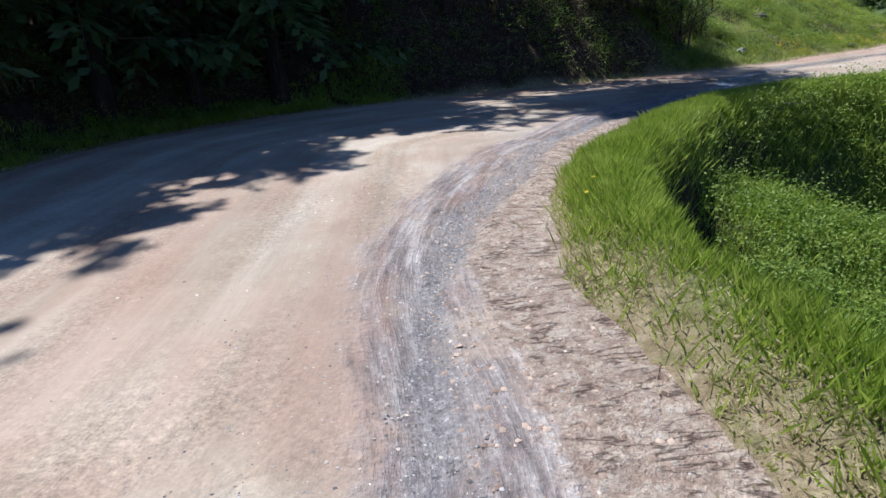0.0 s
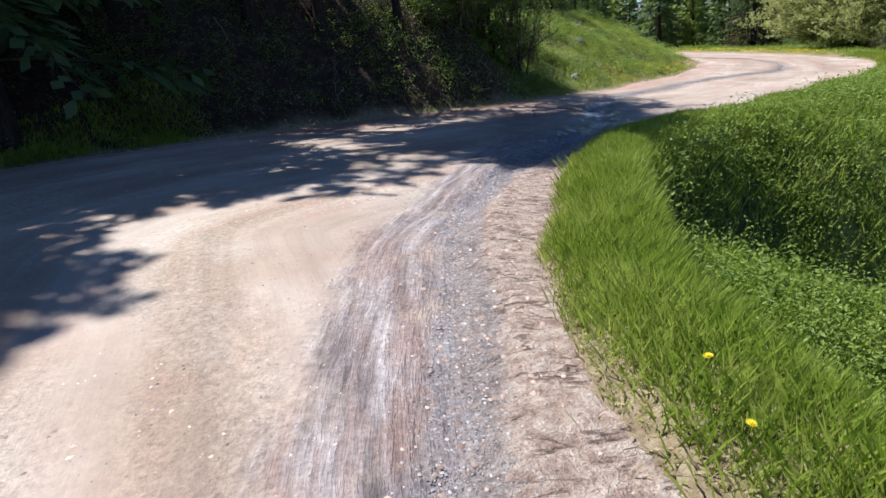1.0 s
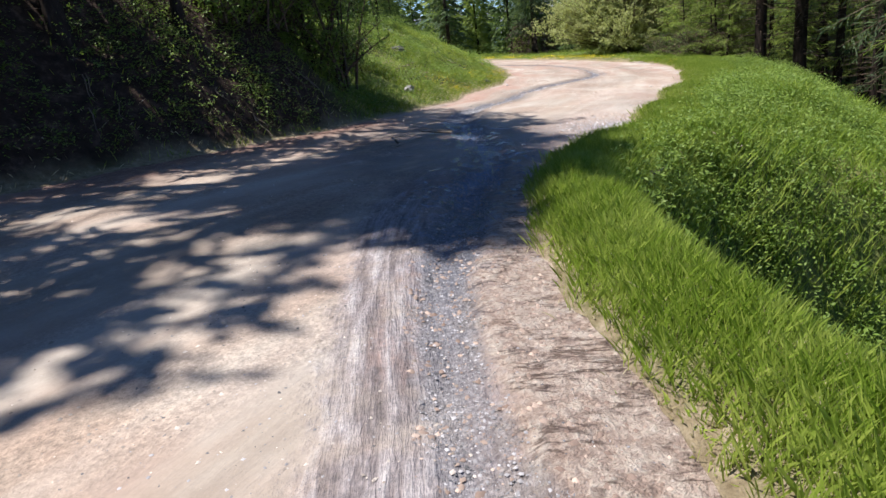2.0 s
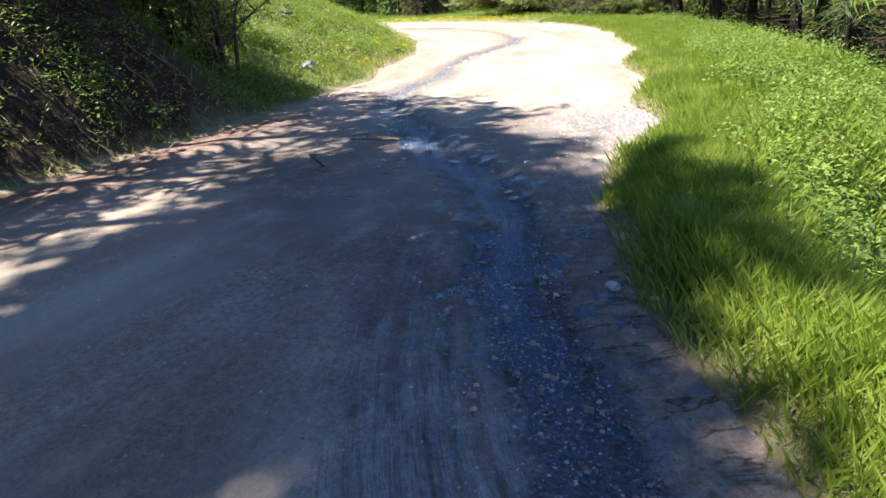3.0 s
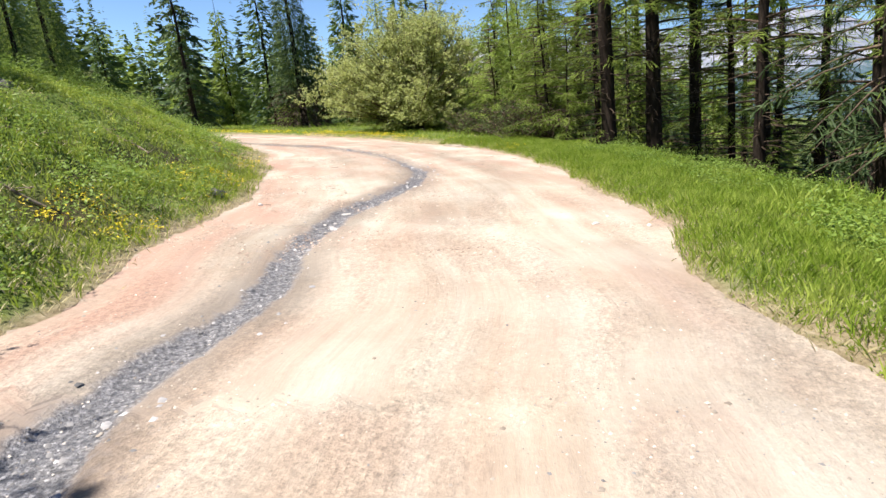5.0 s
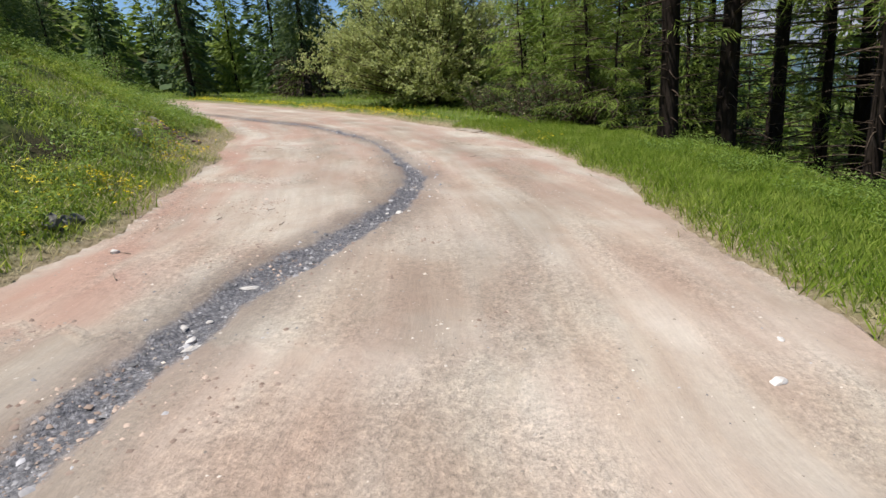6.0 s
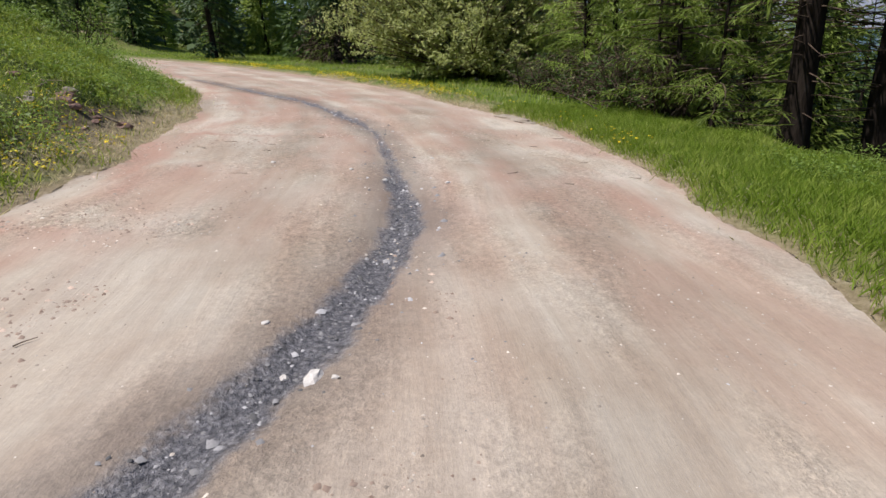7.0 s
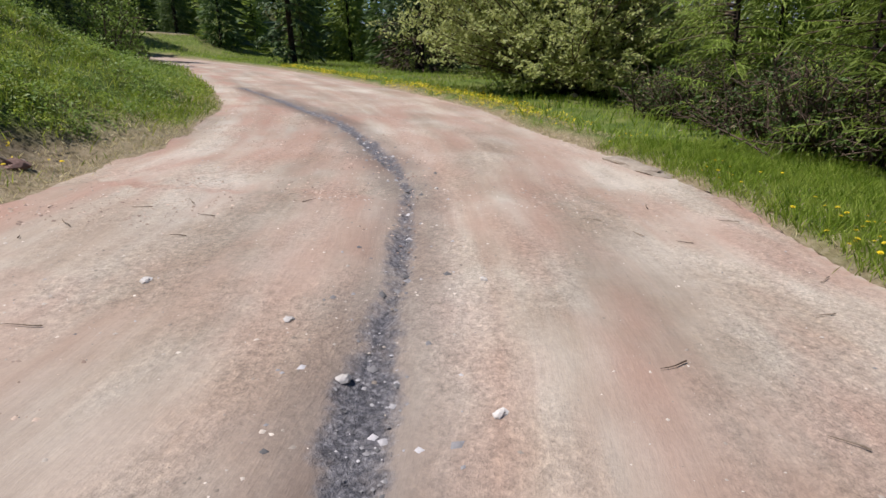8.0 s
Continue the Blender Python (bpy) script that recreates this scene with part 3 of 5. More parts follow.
# ---- grass and weeds ----
def blade_mesh(px, py, pz, h, w, lean, rng):
    """Bent blades, two triangles each."""
    n = len(px)
    ang, la = rng.uniform(0, 2 * np.pi, n), rng.uniform(0, 2 * np.pi, n)
    wx, wy = np.cos(ang) * w, np.sin(ang) * w
    lx, ly = np.cos(la) * lean * h, np.sin(la) * lean * h
    v = np.empty((n, 4, 3))
    v[:, 0] = np.stack([px - wx, py - wy, pz - 0.02], -1)
    v[:, 1] = np.stack([px + wx, py + wy, pz - 0.02], -1)
    v[:, 2] = np.stack([px + 0.9 * wx + 0.47 * lx, py + 0.9 * wy + 0.47 * ly, pz + 0.53 * h * (1 - 0.4 * lean)], -1)
    v[:, 3] = np.stack([px + lx, py + ly, pz + h * (1 - 0.4 * lean)], -1)
    f = np.array([[0, 1, 2], [0, 2, 3]])
    return v.reshape(-1, 3), (f[None] + 4 * np.arange(n)[:, None, None]).reshape(-1, 3)


def beside(line, n, lo, hi, off, left):
    """Random places beside a line, between two points of it (given as shares of y) and two distances from it."""
    k = np.flatnonzero((line[:, 1] >= lo) & (line[:, 1] <= hi))
    seg = np.hypot(*(line[k + 1] - line[k]).T)
    j = rng.choice(k, n, p=seg / seg.sum())
    t = rng.random(n)
    d = line[j + 1] - line[j]
    ln = np.hypot(d[:, 0], d[:, 1])
    nx, ny = (-d[:, 1] / ln, d[:, 0] / ln) if left else (d[:, 1] / ln, -d[:, 0] / ln)
    o = rng.uniform(*off, n)
    return line[j, 0] + d[:, 0] * t + nx * o, line[j, 1] + d[:, 1] * t + ny * o


def scatter(n, x0, x1, y0, y1):
    return rng.uniform(x0, x1, n), rng.uniform(y0, y1, n)


def sow(name, label, mat, places, keep, h, w, lean=(0.2, 0.7), category="grass"):
    x, y = places
    g = look_up(x, y)
    k = rng.random(len(x)) < keep(x, y, g)
    x, y, z = x[k], y[k], g["z"][k]
    hh = rng.uniform(*h, len(x)) * (0.6 + 0.8 * (0.5 + 0.5 * rough(x, y, 0.6, 51)))
    v, f = blade_mesh(x, y, z, hh, rng.uniform(*w, len(x)), rng.uniform(*lean, len(x)), rng)
    return tagged(mesh_object(name, v, f, mat), label, category, kind="stuff")


def bare(x, y):
    """Places where stones and mud keep the verge open."""
    return 1 - 0.95 * np.exp(-(((x - 9.0) / 1.2) ** 2 + ((y - 12.3) / 0.55) ** 2)) - 0.7 * np.exp(-(((x - 6.9) / 0.6) ** 2 + ((y - 11.2) / 0.35) ** 2)) - 0.5 * np.exp(-(((x - 11.6) / 0.7) ** 2 + ((y - 13.4) / 0.4) ** 2))


def verge_right(x, y, g):
    return np.where(g["er"] > -0.03, step(-0.05, 0.3, g["er"] + 0.15 * rough(x, y, 0.5, 52)), 0) * bare(x, y) * (1 - 0.93 * np.clip(g["soil"], 0, 1)) * (1 - 0.9 * step(4.5, 1.5, y) * (1 - step(0.3, 0.95, g["er"] + 0.25 * rough(x, y, 0.4, 59))))


def worn(y, el):
    """The dry, worn foot of the bank inside the second bend."""
    return step(25.0, 27.0, y) * (1 - step(31.0, 33.0, y)) * (1 - step(0.5, 1.5, el))


def bank_left(x, y, g):
    return (1 - 0.85 * worn(y, g["el"] + 0.4 * rough(x, y, 0.7, 68))) * np.where(g["el"] > 0, step(-0.05, 0.4, g["el"] + 0.3 * rough(x, y, 0.6, 54)) * (1 - 0.95 * g["soil"]), 0) * (0.35 + 0.65 * step(-0.35, 0.2, rough(x, y, 1.3, 53)))


sow("grass", "lush green grass on the road's outer verge", GRASS, beside(LINE_R, 215000, -2.5, 13.2, (-0.3, 1.9), False), verge_right, (0.07, 0.22), (0.0018, 0.0042))
sow("grass", "green grass along the road's outer edge", GRASS, beside(LINE_R, 130000, 12.6, 27, (-0.3, 3.0), False), verge_right, (0.06, 0.2), (0.0025, 0.006))
sow("grass", "tall grass on the slope below the road", GRASS, beside(LINE_R, 52000, 3, 16, (1.5, 9.5), False), lambda x, y, g: np.where((g["er"] > 0.9) & ((g["soil"] < 0.5) | (g["er"] > 2.2)), 0.3 + 0.7 * step(-0.3, 0.2, rough(x, y, 1.4, 58)), 0), (0.15, 0.4), (0.005, 0.01))
sow("grass", "green grass on the sunny roadside bank", BANKGRASS, beside(LINE_L, 118000, 15.3, 40, (-0.3, 7.5), True), bank_left, (0.07, 0.22), (0.004, 0.009))
for line, left, n in ((LINE_R, False, 13000), (LINE_L, True, 17000)):
    sow("grass", "dry straw among the roadside grass", DRYGRASS, beside(line, n, -2, 40, (-0.25, 0.9), left),
        lambda x, y, g: np.where(g["road"] < 0.2, 1.0, 0.02) * np.where((g["el"] > 0) & (y < 18), 0.12, 1.0), (0.03, 0.13), (0.002, 0.004), (0.5, 1.2))
sow("grass", "sparse dry straw at the widened road edge", DRYGRASS, beside(LINE_R, 6000, -3, 5.0, (-0.15, 1.0), False), lambda x, y, g: np.where(g["road"] < 0.2, 1.0, 0.03), (0.03, 0.1), (0.002, 0.004), (0.6, 1.2))
for mat_, lab in ((GRASS, "short trodden grass at the road's outer edge"), (DRYGRASS, "matted dry stubble at the road's outer edge")):
    sow("grass", lab, mat_, beside(LINE_R, 30000, -3, 14.5, (-0.1, 1.0), False), lambda x, y, g: np.where(g["er"] > 0, np.maximum(step(-0.3, 0.2, rough(x, y, 0.5, 67)), step(7, 9, y)), 0.01) * (1 - 0.35 * step(4, 7, y)), (0.015, 0.06), (0.0025, 0.005), (0.5, 1.3))
sow("grass", "dry straw on the sunny bank", DRYGRASS, beside(LINE_L, 15000, 17.5, 38, (0.5, 6), True), lambda x, y, g: bank_left(x, y, g) * (0.25 + 0.75 * step(-0.1, 0.3, rough(x, y, 1.8, 57))), (0.05, 0.16), (0.003, 0.006), (0.6, 1.2))
sow("grass", "shaded grass at the foot of the forest bank", GRASS, beside(LINE_L, 36000, 0, 14.2, (-0.1, 1.4), True),
    lambda x, y, g: np.where(g["el"] > 0.05, step(-0.5, 0.1, rough(x, y, 0.8, 55)) * step(1.0, -2.5, x + 0.6 * rough(x, y, 1.5, 56)), 0), (0.08, 0.22), (0.004, 0.008))
sow("grass", "meadow grass round the far bend", GRASS, beside(LINE_R, 30000, 26, 80, (0, 16), False), lambda x, y, g: np.where((g["er"] > 0) & (g["rim"] < 0.3), 1.0, 0), (0.12, 0.3), (0.008, 0.018))
sow("grass", "meadow grass on the far inner side of the road", GRASS, beside(LINE_L, 24000, 39, 80, (0, 12), True), lambda x, y, g: np.where(g["el"] > 0, 1.0, 0), (0.12, 0.3), (0.01, 0.02))


def leaf_mesh(c, length, width, normal, rng):
    """Pointed leaves, two triangles each, folded a little."""
    n = len(c)
    a = rng.normal(size=(n, 3))
    a -= (a * normal).sum(1, keepdims=True) * normal
    a /= np.linalg.norm(a, axis=1, keepdims=True)
    b = np.cross(normal, a)
    L, W = length[:, None], width[:, None]
    v = np.stack([c - a * L / 2, c + b * W / 2 + normal * W * 0.2, c + a * L / 2, c - b * W / 2 + normal * W * 0.2], 1)
    f = np.array([[0, 1, 2], [0, 2, 3]])
    return v.reshape(-1, 3), (f[None] + 4 * np.arange(n)[:, None, None]).reshape(-1, 3)


def weeds(name, label, places, keep, tall, size, mat=None, m=14, wide=0.07):
    """Leafy herbs: clumps of broad leaves over the slope."""
    x, y = places
    g = look_up(x, y)
    k = rng.random(len(x)) < keep(x, y, g)
    x, y, z = x[k], y[k], g["z"][k]
    top = rng.uniform(*tall, len(x))
    n = len(x) * m
    u = rng.random(n)
    cx = np.repeat(x, m) + rng.normal(0, wide, n)
    cy = np.repeat(y, m) + rng.normal(0, wide, n)
    cz = np.repeat(z, m) + np.repeat(top, m) * u
    nrm = np.stack([rng.normal(0, 0.5, n), rng.normal(0, 0.5, n), np.ones(n)], -1)
    nrm /= np.linalg.norm(nrm, axis=1, keepdims=True)
    ln = rng.uniform(*size, n)
    v, f = leaf_mesh(np.stack([cx, cy, cz], -1), ln, ln * rng.uniform(0.35, 0.6, n), nrm, rng)
    return tagged(mesh_object(name, v, f, mat or WEED), label, "weeds", kind="stuff")


weeds("herbs", "broad-leaved green herbs on the slope below the road", beside(LINE_R, 15000, -1, 15.5, (1.2, 9.5), False),
      lambda x, y, g: np.where((g["er"] > 0.9) & ((g["soil"] < 0.5) | (g["er"] > 2.2)), 0.4 + 0.6 * step(-0.3, 0.2, rough(x, y, 1.0, 61)), 0), (0.08, 0.45), (0.03, 0.07), None, 20, 0.1)
weeds("herbs", "tangled herbs and young shoots under the first bend", scatter(9000, 3.5, 17, 1, 12.5),
      lambda x, y, g: np.where(g["er"] > 1.0, 0.75, 0) * step(17.0, 10.5, x + 2.5 * rough(x, y, 2.0, 72)) * step(1.0, 5.0, y + 2.0 * rough(x, y, 2.0, 73)), (0.1, 0.5), (0.03, 0.075), None, 20, 0.11)
sow("grass", "tall grass under the first bend", GRASS, scatter(66000, 3.5, 17, 1, 12.5), lambda x, y, g: np.where(g["er"] > 1.0, 0.9, 0) * step(17.0, 10.5, x + 2.5 * rough(x, y, 2.0, 72)) * step(1.0, 5.0, y + 2.0 * rough(x, y, 2.0, 73)), (0.12, 0.4), (0.004, 0.009))
weeds("herbs", "bright leafy herbs and ferns on the outer crest", beside(LINE_R, 2600, 12.8, 22, (1.6, 4.0), False),
      lambda x, y, g: np.where(g["er"] > 1.2, step(-0.2, 0.3, rough(x, y, 1.0, 64)), 0), (0.1, 0.34), (0.025, 0.06), None, 22, 0.08)
weeds("herbs", "low green herbs on the sunny bank", beside(LINE_L, 9000, 17, 40, (0.2, 8), True), lambda x, y, g: bank_left(x, y, g) * (0.25 + 0.75 * step(-0.2, 0.25, rough(x, y, 1.4, 69))), (0.04, 0.28), (0.025, 0.07), BANKGRASS, 18, 0.09)
weeds("herbs", "tussocks of weeds on the sunny bank", beside(LINE_L, 1100, 17.5, 39, (0.5, 7), True), lambda x, y, g: np.where(g["el"] > 0.4, 1.0 - g["soil"], 0), (0.15, 0.38), (0.03, 0.075), None, 50, 0.12)
weeds("herbs", "tall dark clumps of docks and nettles on the sunny bank", beside(LINE_L, 900, 17.5, 39, (0.9, 7.5), True), lambda x, y, g: np.where(g["el"] > 0.8, step(0.0, 0.3, rough(x, y, 1.7, 71)), 0), (0.3, 0.6), (0.04, 0.09), None, 70, 0.16)
weeds("herbs", "leafy undergrowth on the shaded forest bank", beside(LINE_L, 9500, 2, 18.2, (0.3, 6), True),
      lambda x, y, g: np.where(g["el"] > 0.3, 0.15 + 0.8 * step(-0.25, 0.25, rough(x, y, 1.1, 62)), 0), (0.08, 0.5), (0.03, 0.075), None, 22, 0.1)
weeds("herbs", "leafy plants along the foot of the forest bank", beside(LINE_L, 1100, 2, 13.6, (0.2, 1.1), True),
      lambda x, y, g: np.where(g["el"] > 0.1, step(-0.1, 0.3, rough(x, y, 0.9, 63)), 0), (0.08, 0.35), (0.025, 0.06), None, 26, 0.08)


for line, left, n, lo, hi, off, lab in ((LINE_R, False, 2200, 28.5, 54, (0.15, 1.3), "carpet of yellow dandelions beside the far road"), (LINE_L, True, 900, 20, 29, (0.3, 1.6), "yellow dandelions along the sunny bank")):
    weeds("dandelions", lab, beside(line, n, lo, hi, off, left), lambda x, y, g: np.where(g["road"] < 0.1, step(-0.2, 0.3, rough(x, y, 1.1, 66)), 0), (0.12, 0.22), (0.035, 0.06), YELLOW, 5, 0.05)


# ---- trees ----
def tube(path, radii, sides=7):
    """A tapered tube along a path of points."""
    path = np.asarray(path, float)
    n = len(path)
    tan = np.gradient(path, axis=0)
    tan /= np.linalg.norm(tan, axis=1, keepdims=True) + 1e-9
    ref = np.where(np.abs(tan[:, 2:3]) > 0.9, [[1.0, 0, 0]], [[0, 0, 1.0]])
    u = np.cross(tan, ref)
    u /= np.linalg.norm(u, axis=1, keepdims=True) + 1e-9
    w = np.cross(tan, u)
    a = np.linspace(0, 2 * np.pi, sides, endpoint=False)
    v = path[:, None] + np.asarray(radii)[:, None, None] * (np.cos(a)[None, :, None] * u[:, None] + np.sin(a)[None, :, None] * w[:, None])
    i = np.arange(n * sides).reshape(n, sides)
    q = np.stack([i[:-1], np.roll(i[:-1], -1, 1), np.roll(i[1:], -1, 1), i[1:]], -1).reshape(-1, 4)
    return v.reshape(-1, 3), q


class Pile:
    """Gathers pieces into one mesh."""

    def __init__(self):
        self.v, self.f, self.n = [], [], 0

    def add(self, v, f):
        self.v.append(v)
        self.f.append(np.asarray(f) + self.n)
        self.n += len(v)

    def link(self, name, mat, parent, label="", smooth=False):
        return mesh_object(name, np.vstack(self.v), np.vstack(self.f), mat, parent, label, smooth)


def conifer(name, label, tall, thick, crown_from, spread, needles, kind="larch", boughs=70, sprays=34, dead=10, seed=1, fat=1.0, rings=5, blunt=0.85, reach=1.0, fine_to=0.0, dry=0.55):
    """A larch or spruce: tapered trunk, drooping boughs, feathery sprays of needles."""
    r = np.random.default_rng(seed)
    root = tagged(new(name), label, "tree")
    zs = np.linspace(-0.4, tall, 12)
    bend = np.cumsum(r.normal(0, 0.035, (12, 2)), 0)
    bend -= bend[0]
    path = np.column_stack([bend, zs])
    rad = thick * np.maximum(1 - zs / tall, 0.02) ** 0.8 * (1 + 0.45 * np.exp(-np.maximum(zs, 0) / 0.35))
    trunk = Pile()
    v, q = tube(path, rad, 9)
    v += r.normal(0, thick * 0.04, v.shape)
    trunk.add(v, q)
    trunk.link("trunk", BARK, root, smooth=True)
    wood, leaf = Pile(), Pile()

    def axis_at(z):
        return np.array([np.interp(z, zs, bend[:, 0]), np.interp(z, zs, bend[:, 1]), z])

    for i in range(boughs + dead):
        is_dead = i >= boughs
        u = (i + r.random()) / boughs if not is_dead else 0
        z = crown_from + (tall * 0.985 - crown_from) * u**0.9 if not is_dead else r.uniform(0.25 * crown_from, crown_from + 1)
        prof = (1 - (z - crown_from) / (tall - crown_from + 0.3)) if not is_dead else 0.5
        ln = spread * (0.16 + 0.84 * max(prof, 0) ** blunt) * r.uniform(0.65, 1.15) * (dry if is_dead else 1)
        az = r.uniform(0, 2 * np.pi)
        t = np.linspace(0, 1, rings)
        lift = r.uniform(0.05, 0.35) if kind == "larch" else r.uniform(-0.15, 0.15)
        sag = r.uniform(0.2, 0.5) * (1.3 if kind == "spruce" else 1)
        dirn = np.array([np.cos(az), np.sin(az), 0])
        side = np.array([-np.sin(az), np.cos(az), 0])
        pts = axis_at(z) + ln * (t[:, None] * dirn + (lift * t - sag * t**2 + 0.15 * t**3)[:, None] * np.array([0, 0, 1]) + (r.normal(0, 0.08) * t**2)[:, None] * side)
        wood.add(*tube(pts, (0.012 + 0.012 * ln) * (1 - 0.85 * t) * (0.7 if is_dead else 1), 3))
        if is_dead:
            continue
        fine = z < fine_to
        n = max(6, int(sprays * (0.4 + 0.6 * ln / spread) * (1.6 if fine else 1)))
        s = r.uniform(0.12, 1.0, n) ** 0.8
        base = np.stack([np.interp(s, t, pts[:, k]) for k in range(3)], -1)
        sgn = r.choice([-1, 1], n)
        fl = reach * (0.12 + 0.30 * ln * (1 - s * 0.6)) * r.uniform(0.5, 1.1, n)
        out = (side * sgn[:, None] * r.uniform(0.4, 1, n)[:, None] + dirn * r.uniform(0.3, 1.0, n)[:, None])
        out[:, 2] += r.uniform(-0.65, 0.15, n) if kind == "spruce" else r.uniform(-0.6, 0.25, n)
        out /= np.linalg.norm(out, axis=1, keepdims=True)
        wv = np.cross(out, r.normal(0, 1, (n, 3)) * 0.6 + np.array([0, 0, 1.0]))
        wv /= np.linalg.norm(wv, axis=1, keepdims=True)
        wd = r.uniform(0.035, 0.075, n) * (1.25 if kind == "spruce" else 1) * (1 + 0.15 * ln) * fat
        if fine:
            wd = r.uniform(0.009, 0.02, n) * (1.2 if kind == "spruce" else 1)
        for a0, a1, jig in ((0, 0.55, 0.0), (0.4, 1.0, 0.14)):
            o2 = out + r.normal(0, jig, (n, 3)) - np.array([0, 0, 0.25 if a0 else 0.0])
            b0, b1 = base + out * (fl * a0)[:, None], base + o2 * (fl * a1)[:, None]
            W = wv * wd[:, None]
            vv = np.stack([b0, (b0 + b1) / 2 + W, b1, (b0 + b1) / 2 - W], 1)
            ff = np.array([[0, 1, 2, 3]])
            leaf.add(vv.reshape(-1, 3), (ff[None] + 4 * np.arange(n)[:, None, None]).reshape(-1, 4))
    tagged(wood.link("branchwork", TWIGWOOD, root), kind="stuff")
    tagged(leaf.link("crown", needles, root), kind="stuff")
    return root


def dense_conifer(name, label, tall, thick, bare_to, spread, needles, n, seed, skirt=0, tiers=17, size=(0.35, 0.75), wide=0.13):
    """A full conifer seen from some way off: tiers of drooping sprays round a tapered trunk."""
    r = np.random.default_rng(seed)
    root = tagged(new(name), label, "tree")
    zs = np.linspace(-0.4, tall, 10)
    bend = np.cumsum(r.normal(0, 0.03, (10, 2)), 0) - 0.0
    trunk = Pile()
    trunk.add(*tube(np.column_stack([bend - bend[0], zs]), thick * np.maximum(1 - zs / tall, 0.03) ** 0.8, 8))
    trunk.link("trunk", BARK, root, smooth=True)

    def sprays(count, lo, hi, mat, part_name, droop, ragged):
        u = 1 - np.sqrt(1 - r.random(count) * 0.985)
        z = lo + (hi - lo) * u if part_name == "crown" else r.uniform(lo, hi, count)
        lobes = r.normal(0, 1, (tiers + 2, 6))
        az = r.uniform(0, 2 * np.pi, count)
        tier = (z / tall * tiers).astype(int)
        saw = 1 - (z / tall * tiers - tier)
        lobe = sum(lobes[tier, k] * np.cos((k + 2) * az + lobes[tier, 5 - k] * 3) for k in range(3))
        full = spread * np.maximum(1 - z / tall, 0.0) ** 0.75 * (0.62 + 0.32 * saw + ragged * lobe) + 0.12
        rad = full * np.sqrt(r.uniform(0.06, 1.0, count))
        c = np.stack([np.cos(az) * rad, np.sin(az) * rad, z - droop * rad], -1)
        out = np.stack([np.cos(az), np.sin(az), r.uniform(-0.9, 0.1, count)], -1) + r.normal(0, 0.35, (count, 3))
        out /= np.linalg.norm(out, axis=1, keepdims=True)
        side = np.cross(out, r.normal(0, 0.6, (count, 3)) + [0, 0, 1.0])
        side /= np.linalg.norm(side, axis=1, keepdims=True)
        ln = r.uniform(*size, count)
        L, W = out * ln[:, None], side * (ln * r.uniform(0.5, 1.0, count) * wide)[:, None]
        v = np.stack([c - L * 0.3, c + L * 0.2 + W, c + L * 0.7, c + L * 0.25 - W], 1)
        pile = Pile()
        pile.add(v.reshape(-1, 3), np.array([[0, 1, 2, 3]]) + 4 * np.arange(count)[:, None])
        tagged(pile.link(part_name, mat, root), kind="stuff")

    sprays(n, bare_to, tall, needles, "crown", 0.3, 0.07)
    if skirt:
        sprays(skirt, 0.4, bare_to + 1.5, TWIGWOOD, "dead_branchwork", 0.45, 0.1)
    return root


# the road climbs across the slope: trees stand plumb, a few degrees off its plane
UPRIGHT = Matrix.Rotation(radians(4.5), 4, Vector((-0.78, -0.62, 0)))


def stand(ob, x, y, turn, scale=1.0, lean=0.0, sink=0.1):
    return Matrix.Translation((x, y, height(x, y)[0] - sink)) @ UPRIGHT @ pose(0, 0, 0, lean, 0, turn) @ Matrix.Scale(scale, 4)


def put(ob, x, y, turn=0.0, scale=1.0, lean=0.0):
    c = copy_thing(ob, Matrix.Identity(4))
    c.matrix_basis = stand(ob, x, y, turn, scale, lean)
    return c


larch_a = conifer("larch_tree", "tall larch with a dark bare trunk and light green needles", 17, 0.205, 5.6, 2.9, LARCH, "larch", 80, 30, 110, 11, 0.8, fine_to=10, dry=0.75)
old_larch = conifer("larch_tree", "stout larch with a thick dark furrowed trunk and low boughs", 18, 0.27, 4.0, 3.1, LARCH, "larch", 90, 30, 90, 27, 0.8, fine_to=10, dry=0.7)
larch_b = conifer("larch_tree", "slender larch with feathery light green boughs", 14, 0.17, 2.6, 2.5, LARCH, "larch", 85, 30, 60, 12, 0.8, blunt=0.65, fine_to=9, dry=0.7)
larch_c = conifer("larch_tree", "open-crowned larch above the shaded roadside bank", 15, 0.2, 1.5, 2.9, LARCH, "larch", 72, 20, 16, 18, 0.95, blunt=0.45)
tall_larch = conifer("larch_tree", "tall larch with a high crown above the shaded bank", 20, 0.22, 15.4, 3.0, LARCH, "larch", 72, 30, 40, 29, 1.2, blunt=0.12)
spruce_a = conifer("spruce_tree", "dark green spruce with drooping boughs", 16, 0.22, 0.8, 2.8, SPRUCE, "spruce", 120, 26, 8, 13, 1.2, blunt=0.6, reach=1.15)
spruce_c = conifer("spruce_tree", "dark spruce with a tall trunk and many dead twigs", 16, 0.24, 2.0, 2.8, SPRUCE, "spruce", 90, 32, 60, 19, 1.2, blunt=0.7, fine_to=8)
spruce_d = dense_conifer("spruce_tree", "spruce skirted with grey drooping dead branches", 15, 0.3, 2.6, 3.2, SPRUCE, 9000, 23, 3600, 20, (0.3, 0.7), 0.08)
wood_spruce = dense_conifer("spruce_tree", "dense mid-green conifer behind the grassy bank", 13, 0.2, 0.4, 2.7, CONIFER, 5600, 21, 0, 19, (0.2, 0.5), 0.12)
